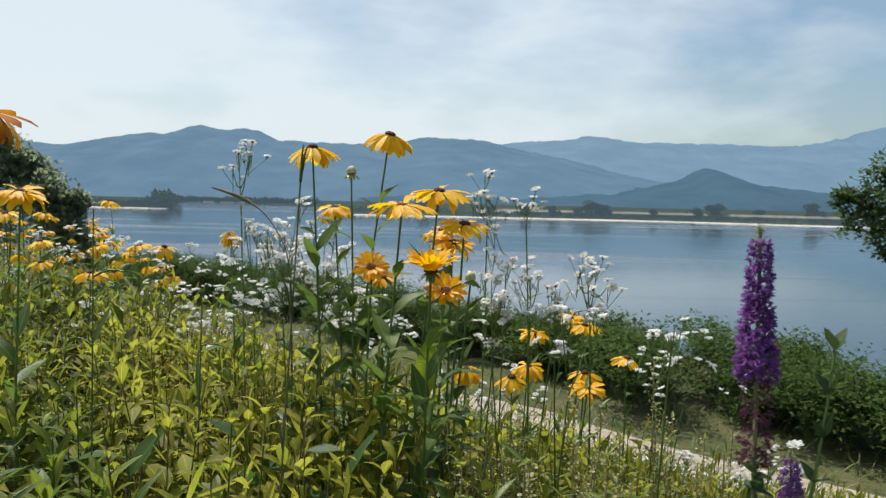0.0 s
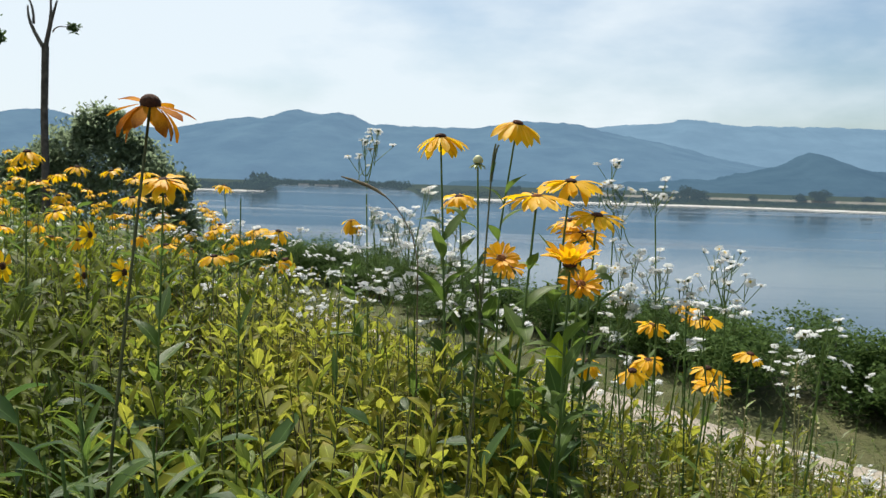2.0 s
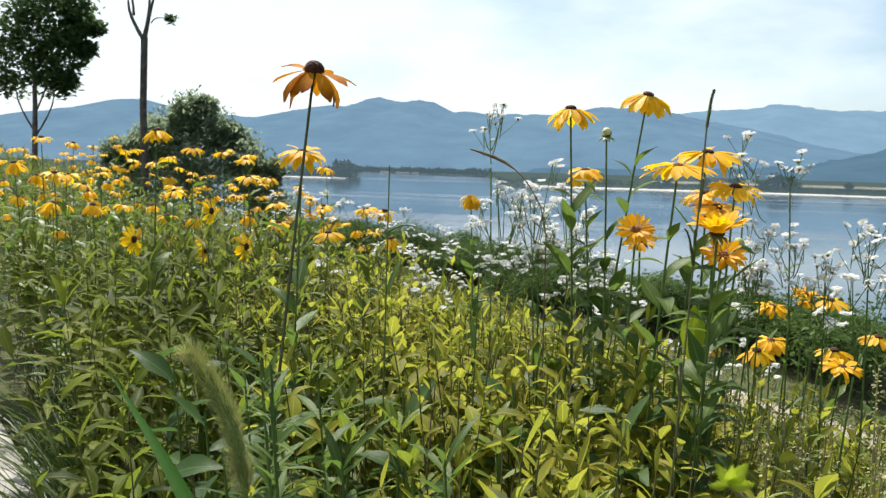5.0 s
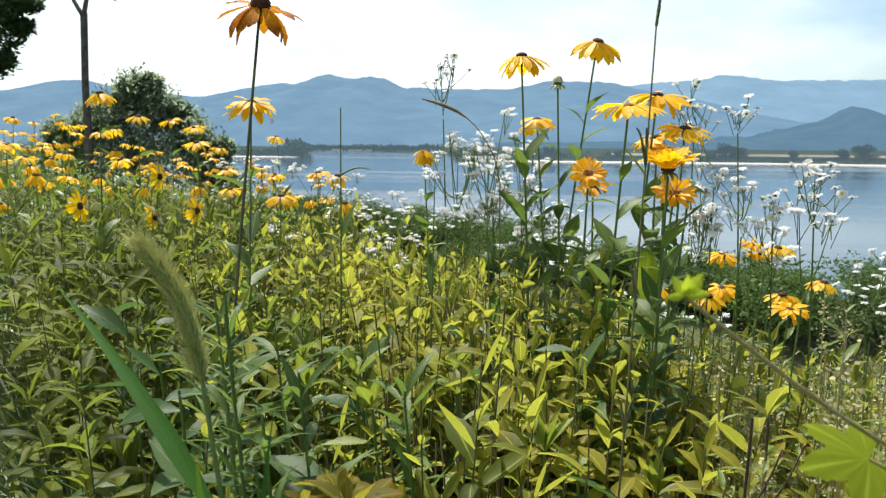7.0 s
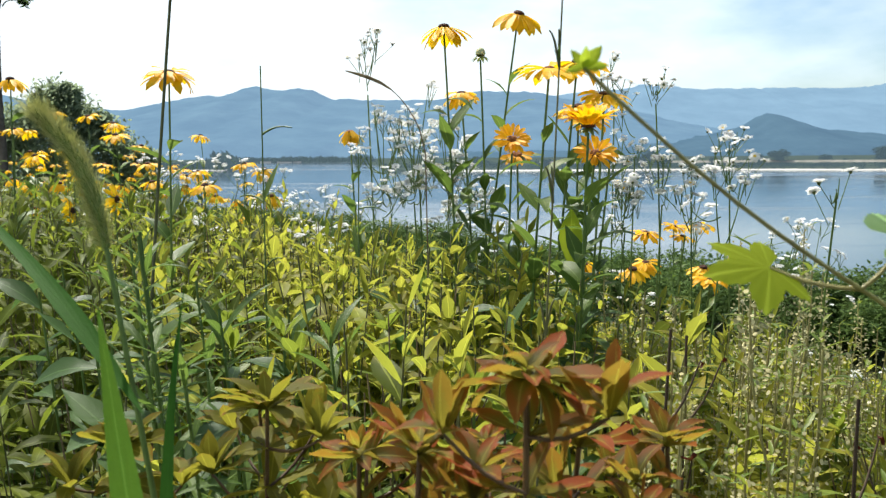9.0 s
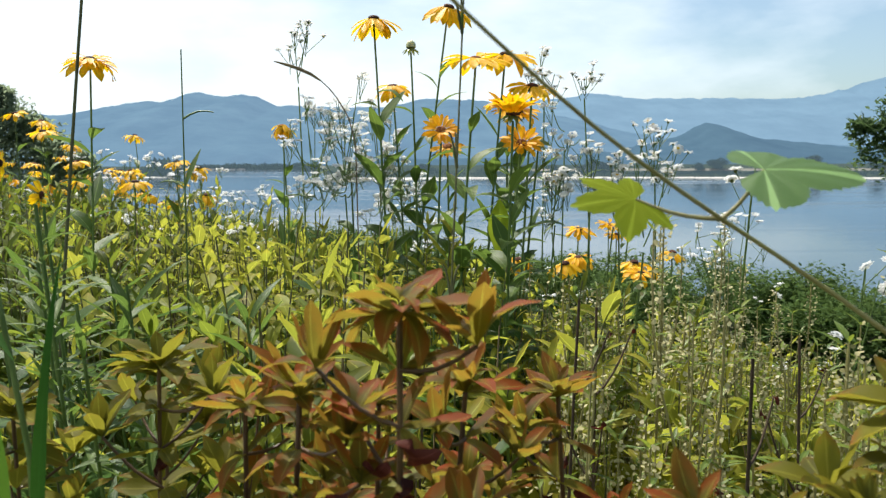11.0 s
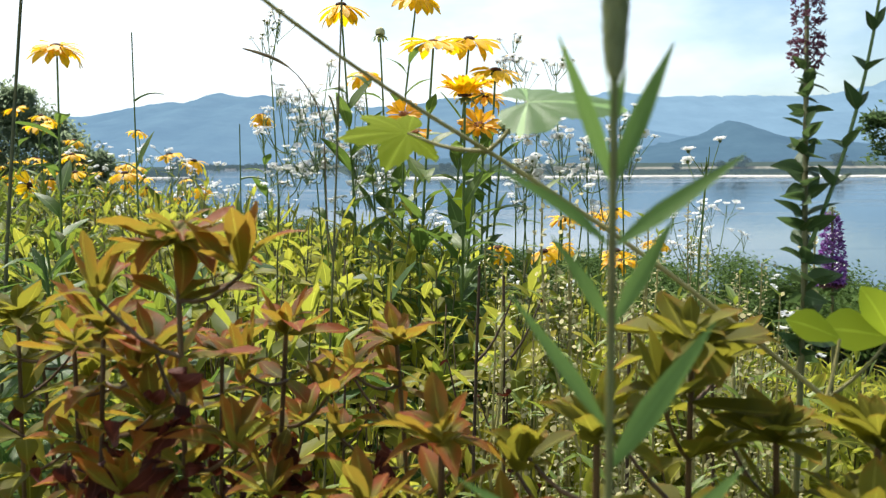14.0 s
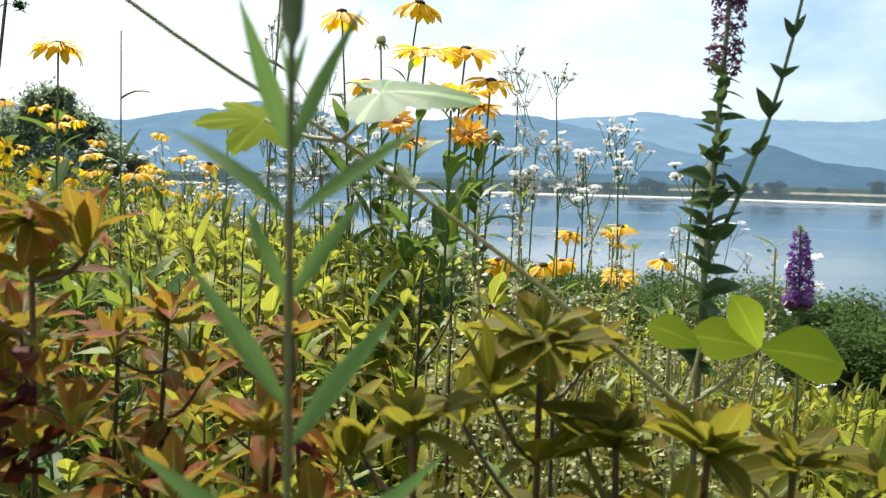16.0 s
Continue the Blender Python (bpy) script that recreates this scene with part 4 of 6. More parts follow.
WHITES_LOW = [
    (0.36, 1.36, 0.60, 14, 0.06), (0.42, 1.40, 0.585, 16, 0.07), (0.150, 0.95, 0.700, 10, 0.04), (0.33, 1.25, 0.600, 12, 0.05), (-0.70, 1.90, 0.70, 18, 0.07),
    (-0.62, 1.80, 0.66, 20, 0.08), (-0.50, 1.75, 0.62, 20, 0.08), (-0.43, 1.55, 0.60, 16, 0.07), (-0.56, 2.2, 0.62, 20, 0.09), (-0.78, 2.3, 0.66, 20, 0.09),
    (0.80, 2.2, 0.36, 10, 0.09), (0.30, 0.75, 0.58, 8, 0.035), (0.05, 1.6, 0.50, 18, 0.07), (0.20, 1.8, 0.44, 18, 0.08),
    (0.55, 1.90, 0.24, 16, 0.08), (0.70, 1.95, 0.18, 16, 0.09), (0.88, 2.15, 0.14, 14, 0.09), (0.45, 1.62, 0.34, 16, 0.07), (0.60, 1.66, 0.29, 14, 0.07), (0.76, 1.80, 0.22, 14, 0.08),
]
for i, (x, y, z, heads, width) in enumerate(WHITES_LOW):
    fleabane((x, y, z), (x + 0.02 * math.cos(i * 2.0), y + 0.02), 240 + i, heads, width, 0.016, detail=False)
# gone-over stalk with few buds, standing above the rest
fleabane((-0.297, 1.207, 0.888), (-0.275, 1.19), 290, 16, 0.022, 0.013, 0.10, 7, "tall thin fleabane stalk with a few closed heads")


# ------------------------------------------------------------------ meadow scattered round
def low_edge(x, y):
    """The low grassy margin beside the paved walk."""
    return (x < -0.04 - 0.76 * y) & (y > 0.25) & (y < 2.1) & (x > -2.0)


def meadow_ahead(x, y):
    """The meadow ahead of the camera, between the paved walk and the slope above the footpath."""
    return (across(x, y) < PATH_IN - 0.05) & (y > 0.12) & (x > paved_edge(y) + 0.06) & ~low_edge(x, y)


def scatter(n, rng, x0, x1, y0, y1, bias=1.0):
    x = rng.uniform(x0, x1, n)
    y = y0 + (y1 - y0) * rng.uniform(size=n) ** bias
    # keep only the wedge that the camera looks over
    k = meadow_ahead(x, y) & (x > -0.85 * y - 0.35) & (x < 0.62 * y + 0.3)
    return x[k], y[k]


def canopy(x, y):
    """How high the undergrowth stands."""
    d = across(x, y)
    h = 0.55 - 0.18 * smooth(0.55, 1.5, d) - 0.15 * smooth(-0.22, 0.16, x) * smooth(1.35, 0.85, y) - 0.04 * smooth(0.3, -0.1, d) * smooth(0.9, 0.6, y)
    h = h + 0.05 * np.sin(3.1 * x + 1) * np.sin(2.7 * y)
    near = smooth(0.75, 0.3, np.hypot(x + 0.03, y))
    return h - 0.12 * near


def shoots(x, y, h, rng, leaves, length, tpls, flat=0.5):
    """Leafy shoots as one bundle of stems and one of leaves."""
    n = len(x)
    z = ground_z(x, y)
    foot = np.stack([x, y, z - 0.01], -1)
    lean = rng.normal(size=(n, 3)) * np.array([0.12, 0.12, 0])
    tip = foot + (np.array([0, 0, 1.0]) + lean) * h[:, None]
    stems = sticks(foot, tip, 0.0014, 0.0008)
    bundles = []
    vigour = rng.uniform(0.6, 1.45, n)
    crown = int(leaves * 0.6)                              # leaves of the tuft at the tip
    for i in range(leaves):
        if i < crown:
            s = 1.0 - 0.20 * (i / crown) - 0.03 * rng.uniform(0, 1, n)
            el = 1.15 - 1.15 * i / crown + rng.normal(size=n) * 0.22
            size = length * vigour * (0.62 + 0.55 * i / crown) * rng.uniform(0.8, 1.2, n)
        else:
            s = 0.2 + 0.58 * rng.uniform(0, 1, n)
            el = flat - 0.35 + rng.normal(size=n) * 0.3
            size = length * vigour * rng.uniform(0.6, 1.15, n)
        at = foot + (tip - foot) * s[:, None]
        bundles.append(spread(tpls[i % len(tpls)], turns(i * 2.4 + rng.uniform(0, 0.7, n), el, rng.normal(size=n) * 0.3), size, at))
    return stems, joined(bundles)


SMALL_FORMS = ((0.34, 0.5, -0.3), (0.30, 0.3, 1.0), (0.40, 0.25, 0.5), (0.28, 0.4, 1.6))     # width, fold, bend
LANCE_FORMS = ((0.25, 0.4, 0.3), (0.28, 0.3, 0.9), (0.22, 0.3, 1.4))


def build_undergrowth():
    rng = np.random.default_rng(31)
    def leaf_forms(n, *forms):
        return [sheet(1.0, w, n, f_, b, 0.45, 1.5) for w, f_, b in forms]

    tpls = [(leaf_forms(n, *SMALL_FORMS), leaf_forms(n, *LANCE_FORMS)) for n in (4, 2)]
    thin = [sheet(1.0, 0.2, 2, 0.3, b, 0.4) for b in (0.3, 0.9)]
    for name, n, box, leaves, length, kinds, mat, label in (
            ("meadow_undergrowth", 8000, (-1.9, 1.3, 0.34, 2.3), 19, 0.033, tpls, M_UNDER, "dense yellow-green leafy undergrowth of the meadow"),
            ("far_meadow_growth", 8000, (-12.0, 3.0, 1.6, 14.0), 11, 0.058, thin, M_UNDER_FAR, "thick green meadow growth along the bank")):
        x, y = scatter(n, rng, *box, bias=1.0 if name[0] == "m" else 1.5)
        k = ~((x < -0.24) & (y < 0.9) & (rng.uniform(size=len(x)) < np.where((x < -0.30) & (y < 0.72), 0.82, 0.40)))
        x, y = x[k], y[k]
        h = canopy(x, y) * (0.42 + 0.70 * rng.uniform(size=len(x)) ** 0.7)
        lush = x + 0.30 * y + 0.20 + 0.12 * np.sin(5 * y) + rng.normal(size=len(x)) * 0.10 < 0
        for k, kind_name, tint, words in ((lush, "lush_" + name, M_UNDER_GREEN, label.replace("yellow-green", "deep green").replace("thick green", "lush deep green")), (~lush, name, mat, label)):
            lance = tint is M_UNDER_GREEN and name[0] == "m"    # larger, fewer leaves among the coneflowers
            if lance:
                k = k & (rng.uniform(size=len(x)) < 0.55)
            stands = ((k & (y < 1.05), kinds[0]), (k & (y >= 1.05), kinds[1])) if name[0] == "m" else ((k, (kinds, kinds)),)
            bundles = [shoots(x[q], y[q], h[q], rng, leaves, length * (1.75 if lance else 1.1), form[1 if lance else 0]) for q, form in stands]
            stems, leaf = joined([c[0] for c in bundles]), joined([c[1] for c in bundles])
            ob = solid(kind_name, mesh_of(kind_name, *stems[:2], M_STEM_DARK, stems[2]), words, "undergrowth", kind="stuff")
            part("leaves", mesh_of("leaves", *leaf[:2], tint, leaf[2]), ob, kind="stuff")
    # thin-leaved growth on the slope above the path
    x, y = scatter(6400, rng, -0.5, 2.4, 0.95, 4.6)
    k = across(x, y) > 0.75
    x, y = x[k], y[k]
    h = (0.40 - 0.09 * smooth(2.0, 2.9, across(x, y))) * (0.45 + 0.65 * rng.uniform(size=len(x)))
    stems, leaf = shoots(x, y, h, rng, 12, 0.040, thin)
    ob = solid("slope_growth", mesh_of("slope_growth", *stems[:2], M_STEM, stems[2]), "thin green weeds covering the slope above the path", "undergrowth", kind="stuff")
    part("leaves", mesh_of("leaves", *leaf[:2], M_UNDER_FAR, leaf[2]), ob, kind="stuff")
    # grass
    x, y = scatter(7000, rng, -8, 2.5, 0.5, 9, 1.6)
    n = len(x)
    blade = sheet(1.0, 0.022, 5, 0.15, 0.9, 0.3)
    v, f, t = spread(blade, turns(rng.uniform(0, 6.3, n), rng.uniform(1.0, 1.5, n), rng.normal(size=n)), canopy(x, y) * rng.uniform(0.5, 1.1, n), np.stack([x, y, ground_z(x, y)], -1))
    solid("meadow_grass", mesh_of("meadow_grass", v, f, M_GRASS, t), "long thin green and straw-coloured grass", "grass", kind="stuff")
    n = 4200                                               # fine grass, short towards the paved walk
    y = rng.uniform(0.42, 1.75, n)
    x = np.where(y < 0.95, rng.uniform(-0.95, -0.22, n), -0.10 - 0.76 * y - rng.uniform(-0.12, 0.28, n))
    k = x > paved_edge(y) + 0.01
    x, y = x[k], y[k]
    n = len(x)
    h = np.where(low_edge(x, y), rng.uniform(0.08, 0.2, n), rng.uniform(0.34, 0.54, n))
    v, f, t = spread(sheet(1.0, 0.016, 5, 0.15, 1.1, 0.3), turns(rng.uniform(0, 6.3, n), rng.uniform(1.05, 1.5, n), rng.normal(size=n)), h, np.stack([x, y, ground_z(x, y)], -1))
    solid("grass_tuft", mesh_of("grass_tuft", v, f, M_GRASS_DARK, t), "tuft of fine green grass blades", "grass", kind="stuff")
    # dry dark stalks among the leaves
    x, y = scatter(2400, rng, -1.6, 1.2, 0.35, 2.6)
    n = len(x)
    foot = np.stack([x, y, ground_z(x, y)], -1)
    tip = foot + np.stack([rng.normal(size=n) * 0.06, rng.normal(size=n) * 0.06, canopy(x, y) * rng.uniform(0.6, 1.0, n)], -1)
    v, f, t = sticks(foot, tip, 0.0016, 0.0008)
    solid("dry_stalks", mesh_of("dry_stalks", v, f, M_DRY, t), "thin dark dead stalks standing among the leaves", "stalks", kind="stuff")

    # outside the camera's wedge the meadow goes on all round, in coarser leaves
    n = 20000
    x, y = rng.uniform(-7.5, 5.6, n), rng.uniform(-5.5, 6.5, n)
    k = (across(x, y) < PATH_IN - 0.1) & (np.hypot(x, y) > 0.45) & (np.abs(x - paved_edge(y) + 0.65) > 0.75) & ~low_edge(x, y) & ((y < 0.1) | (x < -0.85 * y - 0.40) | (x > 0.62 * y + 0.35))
    x, y = x[k], y[k]
    stems, leaf = shoots(x, y, canopy(x, y) * rng.uniform(0.45, 0.95, len(x)), rng, 8, 0.075, [LEAF_SMALL])
    ob = solid("outer_meadow_growth", mesh_of("outer_meadow_growth", *stems[:2], M_STEM_DARK, stems[2]), "thick green meadow growth all round the bank", "undergrowth", kind="stuff")
    part("leaves", mesh_of("leaves", *leaf[:2], M_UNDER_GREEN, leaf[2]), ob, kind="stuff")


build_undergrowth()


# ------------------------------------------------------------------ shrubs on the shore, trees
def leaf_crown(lobes, per, size, rng, tpl, material, flat=0.8, up=(-0.5, 1.1)):
    """A crown of leaf clumps round given lobes (x, y, z, radius)."""
    out = []
    for x, y, z, r in lobes:
        twigs = clump(max(6, per // 9), r, rng, flat) * rng.uniform(0.6, 1.42, max(6, per // 9))[:, None]
        at = np.repeat(twigs, 9, 0) + rng.normal(size=(len(twigs) * 9, 3)) * r * 0.16 + np.array([x, y, z])
        n = len(at)
        out.append(spread(tpl, turns(rng.uniform(0, 6.3, n), rng.uniform(*up, n), rng.normal(size=n) * 0.5), rng.uniform(0.7, 1.3, n) * size, at))
    v, f, t = joined(out)
    return mesh_of("crown", v, f, material, t)


def shrub_kind(rng):
    lobes = [(rng.normal() * 0.28, rng.normal() * 0.22, rng.uniform(0.2, 0.52), rng.uniform(0.16, 0.28)) for _ in range(10)]
    crown = leaf_crown(lobes, 800, 0.036, rng, LEAF_SMALL, M_SHRUB)
    stems = [tube(arc((rng.normal() * 0.05, rng.normal() * 0.05, -0.05), (x, y, z), (0, 0, 0.04), 4), [0.012, 0.010, 0.008, 0.006, 0.004], 5) for x, y, z, r in lobes]
    v, f, t = joined(stems)
    return mesh_of("branches", v, f, M_BARK), crown


def build_shrubs():
    rng = np.random.default_rng(44)
    kinds = [shrub_kind(rng) for _ in range(4)]
    for i in range(46):
        s = -5.5 + 0.42 * i + rng.uniform(-0.15, 0.15)                 # along the bank
        d = rng.uniform(4.85, 5.6)
        x, y = 0.73 * d - 0.68 * s, 0.68 * d + 0.73 * s
        root = thing("shore_shrub", foot_of(x, y), "low dark green leafy shrub beside the path", "shrub", "shrubs along the shore")
        br, cr = kinds[i % 4]
        part("branch", br, root)
        part("crown", cr, root, kind="stuff")
        k = rng.uniform(0.62, 0.86)
        root.scale = (k * 1.35, k * 1.35, k)
        root.rotation_euler = (0, 0, rng.uniform(0, 6.3))


build_shrubs()


def verge():
    """Short grass and weeds between path and shrubs."""
    rng = np.random.default_rng(47)
    n = 8000
    s, d = rng.uniform(-6, 14, n), np.concatenate([rng.uniform(3.82, 5.2, n // 2), rng.uniform(2.62, 3.06, n - n // 2)])
    x, y = 0.73 * d - 0.68 * s, 0.68 * d + 0.73 * s
    blade = sheet(1.0, 0.07, 3, 0.15, 0.9, 0.3)
    v, f, t = spread(blade, turns(rng.uniform(0, 6.3, n), rng.uniform(0.6, 1.4, n)), rng.uniform(0.05, 0.16, n) * np.where(d < 3.6, 1.3, 1.0), np.stack([x, y, ground_z(x, y)], -1))
    solid("verge_grass", mesh_of("verge_grass", v, f, M_GRASS, t), "short worn grass beside the footpath", "grass", kind="stuff")


verge()


def limb_tree(name, at, trunk, limbs, lobes, per, size, seed, label, material=None):
    """A tree: trunk and limbs as given, leaf clumps round the lobes."""
    rng = np.random.default_rng(seed)
    root = thing(name, foot_of(*at), label, "tree")
    part("trunk", mesh_of("trunk", *tube([Vector(p) for p, r in trunk], [r for p, r in trunk], 9), M_BARK), root)
    for a_, b_, r in limbs:
        pts = arc(a_, b_, (rng.normal() * 0.05, rng.normal() * 0.05, 0.04), 6)
        part("limb", mesh_of("limb", *tube(pts, [r * (1 - 0.11 * i) for i in range(7)], 6), M_BARK), root)
    part("crown", leaf_crown(lobes, per, size, rng, LEAF_SMALL, material or M_TREE), root, kind="stuff")
    return root


# slim forked tree, its foliage high up
limb_tree("forked_tree", (-6.98, 11.06), [((0, 0, -0.1), 0.060), ((0.02, 0, 0.9), 0.056), ((-0.01, 0.02, 2.0), 0.050), ((0.03, 0, 2.98), 0.050)],
          [((0.03, 0, 2.92), (-0.26, 0.05, 3.55), 0.034), ((0.03, 0, 2.97), (0.24, -0.05, 3.6), 0.038), ((0.03, 0, 3.0), (0.02, 0.1, 3.9), 0.026), ((0.14, 0, 3.18), (0.40, 0.05, 3.24), 0.012), ((-0.14, 0, 3.3), (-0.5, 0.1, 3.9), 0.02)],
          [(0.42, 0.05, 3.25, 0.06), (-0.3, 0.0, 4.1, 0.35), (0.3, 0.0, 4.2, 0.4), (0.0, 0.2, 4.5, 0.5)], 160, 0.07, 5, "slim grey tree trunk forking high above the meadow")
limb_tree("roundish_tree", (-8.45, 10.6), [((0, 0, -0.1), 0.045), ((0.0, 0, 0.5), 0.040), ((0.02, 0, 1.2), 0.034), ((0.0, 0.02, 2.0), 0.022)],
          [((0, 0, 0.75), (0.35, 0.0, 1.6), 0.016), ((0, 0, 0.85), (-0.35, 0.1, 1.7), 0.016), ((0.02, 0, 1.1), (0.25, 0.1, 2.2), 0.015), ((0.02, 0, 1.2), (-0.2, -0.1, 2.3), 0.015)],
          [(0.38, 0.0, 1.55, 0.24), (0.05, 0.1, 1.75, 0.30), (-0.40, 0, 1.65, 0.32), (0.45, 0.1, 1.95, 0.30), (0.0, 0, 2.15, 0.36), (0.25, 0, 2.4, 0.38), (-0.35, 0, 2.3, 0.38), (0.62, 0, 2.15, 0.22), (0.72, 0, 2.42, 0.20), (0.0, 0, 2.75, 0.40), (-0.7, 0, 2.0, 0.30), (0.80, 0.05, 2.0, 0.13), (0.55, 0, 1.55, 0.10), (0.95, 0, 2.3, 0.14), (0.6, 0.1, 2.65, 0.26)],
          560, 0.10, 6, "young tree with a dark rounded leafy crown")
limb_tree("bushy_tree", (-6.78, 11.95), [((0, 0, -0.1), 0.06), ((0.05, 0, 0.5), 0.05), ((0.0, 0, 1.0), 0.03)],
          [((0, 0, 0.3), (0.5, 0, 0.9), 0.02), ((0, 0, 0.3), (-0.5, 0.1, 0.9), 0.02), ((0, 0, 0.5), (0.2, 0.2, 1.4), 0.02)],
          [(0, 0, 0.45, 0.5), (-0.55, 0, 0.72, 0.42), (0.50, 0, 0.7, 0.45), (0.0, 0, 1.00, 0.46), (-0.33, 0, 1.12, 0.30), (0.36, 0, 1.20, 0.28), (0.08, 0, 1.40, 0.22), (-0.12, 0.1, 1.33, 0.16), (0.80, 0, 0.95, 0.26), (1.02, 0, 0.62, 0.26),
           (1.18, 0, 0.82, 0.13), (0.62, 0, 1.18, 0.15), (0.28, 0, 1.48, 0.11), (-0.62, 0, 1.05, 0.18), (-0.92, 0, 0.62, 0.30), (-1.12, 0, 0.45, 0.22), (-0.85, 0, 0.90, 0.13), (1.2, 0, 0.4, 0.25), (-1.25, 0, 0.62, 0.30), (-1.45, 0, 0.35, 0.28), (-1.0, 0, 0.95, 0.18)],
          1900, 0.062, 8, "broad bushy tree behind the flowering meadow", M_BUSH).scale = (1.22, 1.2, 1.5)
limb_tree("shore_tree", (3.05, 4.98), [((0, 0, -0.1), 0.035), ((0.05, 0, 0.5), 0.03), ((0.02, 0, 1.0), 0.022), ((0.0, 0.0, 1.45), 0.014)],
          [((0.02, 0, 1.0), (-0.45, -0.05, 1.28), 0.011), ((0.03, 0, 0.95), (0.3, 0.0, 1.4), 0.011), ((0.02, 0, 1.1), (-0.40, 0.05, 1.5), 0.010), ((0.02, 0, 1.0), (0.1, -0.15, 1.5), 0.010)],
          [(-0.52, 0, 1.32, 0.12), (-0.42, 0, 1.46, 0.16), (-0.36, 0, 1.22, 0.12), (-0.60, 0.02, 1.45, 0.07), (-0.2, 0, 1.5, 0.22), (-0.3, 0, 1.62, 0.14), (-0.1, 0, 1.25, 0.22), (0.1, 0, 1.5, 0.28), (-0.33, -0.05, 1.10, 0.07)],
          420, 0.045, 9, "small leafy tree beside the water")


# ------------------------------------------------------------------ more flowers over the left-hand meadow
def petal_ring(dia, droop, count, seed):
    rng = np.random.default_rng(seed)
    az = np.arange(count) * 2 * math.pi / count + rng.normal(size=count) * 0.08
    v, f, t = spread(sheet(1.0, 0.34, 4, 0.2, 0.8, 0.62, 2.2), turns(az, radians(14 - droop) + rng.normal(size=count) * 0.18), dia / 2 * rng.uniform(0.88, 1.05, count), np.stack([np.cos(az) * 0.005, np.sin(az) * 0.005, 0 * az], -1))
    return mesh_of("petals", v, f, M_PETAL_FIELD, t)


M_LEAF_DARKER = leaf_material("coneflower_foliage", (0.055, 0.115, 0.018), (0.14, 0.215, 0.035), glow=0.42, single=False)


def field_coneflower(seed, height, heads):
    rng = np.random.default_rng(seed)
    root = thing("coneflower", (0, 0, 0), "yellow coneflower standing in the flowering meadow", "flower", "coneflowers in the meadow")
    for i in range(heads):
        g = rng.uniform(0, 6.3)
        top = Vector((math.cos(g) * 0.07 * i, math.sin(g) * 0.07 * i, height * (1 - 0.1 * i)))
        pts = arc((0.01 * i, 0, 0), top, (rng.normal() * 0.012, rng.normal() * 0.012, 0), 7)
        part("stem", stem_mesh(pts, 0.0022, 0.0013, M_STEM, 5), root)
        n = 11
        s = np.linspace(0.3, 0.85, n)
        at = np.array([tuple(pts[int(q * 7)].lerp(pts[min(7, int(q * 7) + 1)], q * 7 - int(q * 7))) for q in s])
        v, f, t = spread(sheet(1.0, 0.30, 4, 0.3, 0.7, 0.45), turns(np.arange(n) * 2.4 + rng.uniform(0, 0.8, n), rng.uniform(0.3, 1.1, n)), 0.10 * (1.2 - 0.6 * s), at)
        part("foliage", mesh_of("foliage", v, f, M_LEAF_DARKER, t), root, kind="stuff")
        head = part("flower_head", CONE, root, Matrix.Translation(top) @ facing(rng.uniform(180, 360), rng.uniform(2, 20)))
        part("petal_ring", petal_ring(0.070 * rng.uniform(0.85, 1.15), rng.uniform(15, 58), 15, seed + i), head)
    return root


def build_field():
    rng = np.random.default_rng(71)
    kinds = [field_coneflower(600 + 5 * i, h, n) for i, (h, n) in enumerate(((0.62, 2), (0.70, 1), (0.66, 3), (0.58, 2), (0.74, 2)))]
    spots = []
    # spots picked by distance and bearing from where the camera starts
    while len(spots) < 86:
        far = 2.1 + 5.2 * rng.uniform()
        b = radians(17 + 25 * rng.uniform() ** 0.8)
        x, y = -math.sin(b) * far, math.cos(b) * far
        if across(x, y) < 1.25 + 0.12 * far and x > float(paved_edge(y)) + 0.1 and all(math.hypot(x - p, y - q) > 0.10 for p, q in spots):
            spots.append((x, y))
    for i, (x, y) in enumerate(spots):
        m = Matrix.Translation(foot_of(x, y)) @ Matrix.Rotation(rng.uniform(0, 6.3), 4, "Z")
        if i < len(kinds):
            ob = kinds[i]
            ob.matrix_basis = m
        else:
            ob = copy_thing(kinds[i % len(kinds)], m)
        k = rng.uniform(0.88, 1.12)
        ob.scale = (k, k, k * rng.uniform(0.92, 1.10))
    whites = []
    for i in range(4):
        whites.append(fleabane((0, 0, 0.60 + float(ground_z(0, 0)) + 0.02 * i), (0, 0), 700 + i, 22, 0.07, 0.0155, detail=False, label="fleabane with a loose head of small white daisies"))
    spots = []
    while len(spots) < 25:
        if len(spots) < 23:
            far, b = 1.7 + 3.6 * rng.uniform(), radians(rng.uniform(13, 29))
        else:
            far, b = 1.6 + 1.8 * rng.uniform(), radians(rng.uniform(-24, 6))
        x, y = -math.sin(b) * far, math.cos(b) * far
        if across(x, y) < 2.9:
            spots.append((x, y))
    for i, (x, y) in enumerate(spots):
        m = Matrix.Translation(foot_of(x, y)) @ Matrix.Rotation(rng.uniform(0, 6.3), 4, "Z")
        if i < 4:
            ob = whites[i]
            ob.matrix_basis = m
        else:
            ob = copy_thing(whites[i % 4], m)
        k = rng.uniform(0.78, 1.12)
        ob.scale = (k, k, k)


build_field()


# ------------------------------------------------------------------ plants in the foreground
def rosette(root, at, rng, count, size, kinds, el=(0.05, 0.8), turn=0.0):
    for i in range(count):
        part("leaf", kinds[rng.integers(len(kinds))], root, placed(at, turn + i * 2.4 + rng.uniform(-0.3, 0.3), rng.uniform(*el), size * rng.uniform(0.75, 1.15), rng.normal() * 0.25))


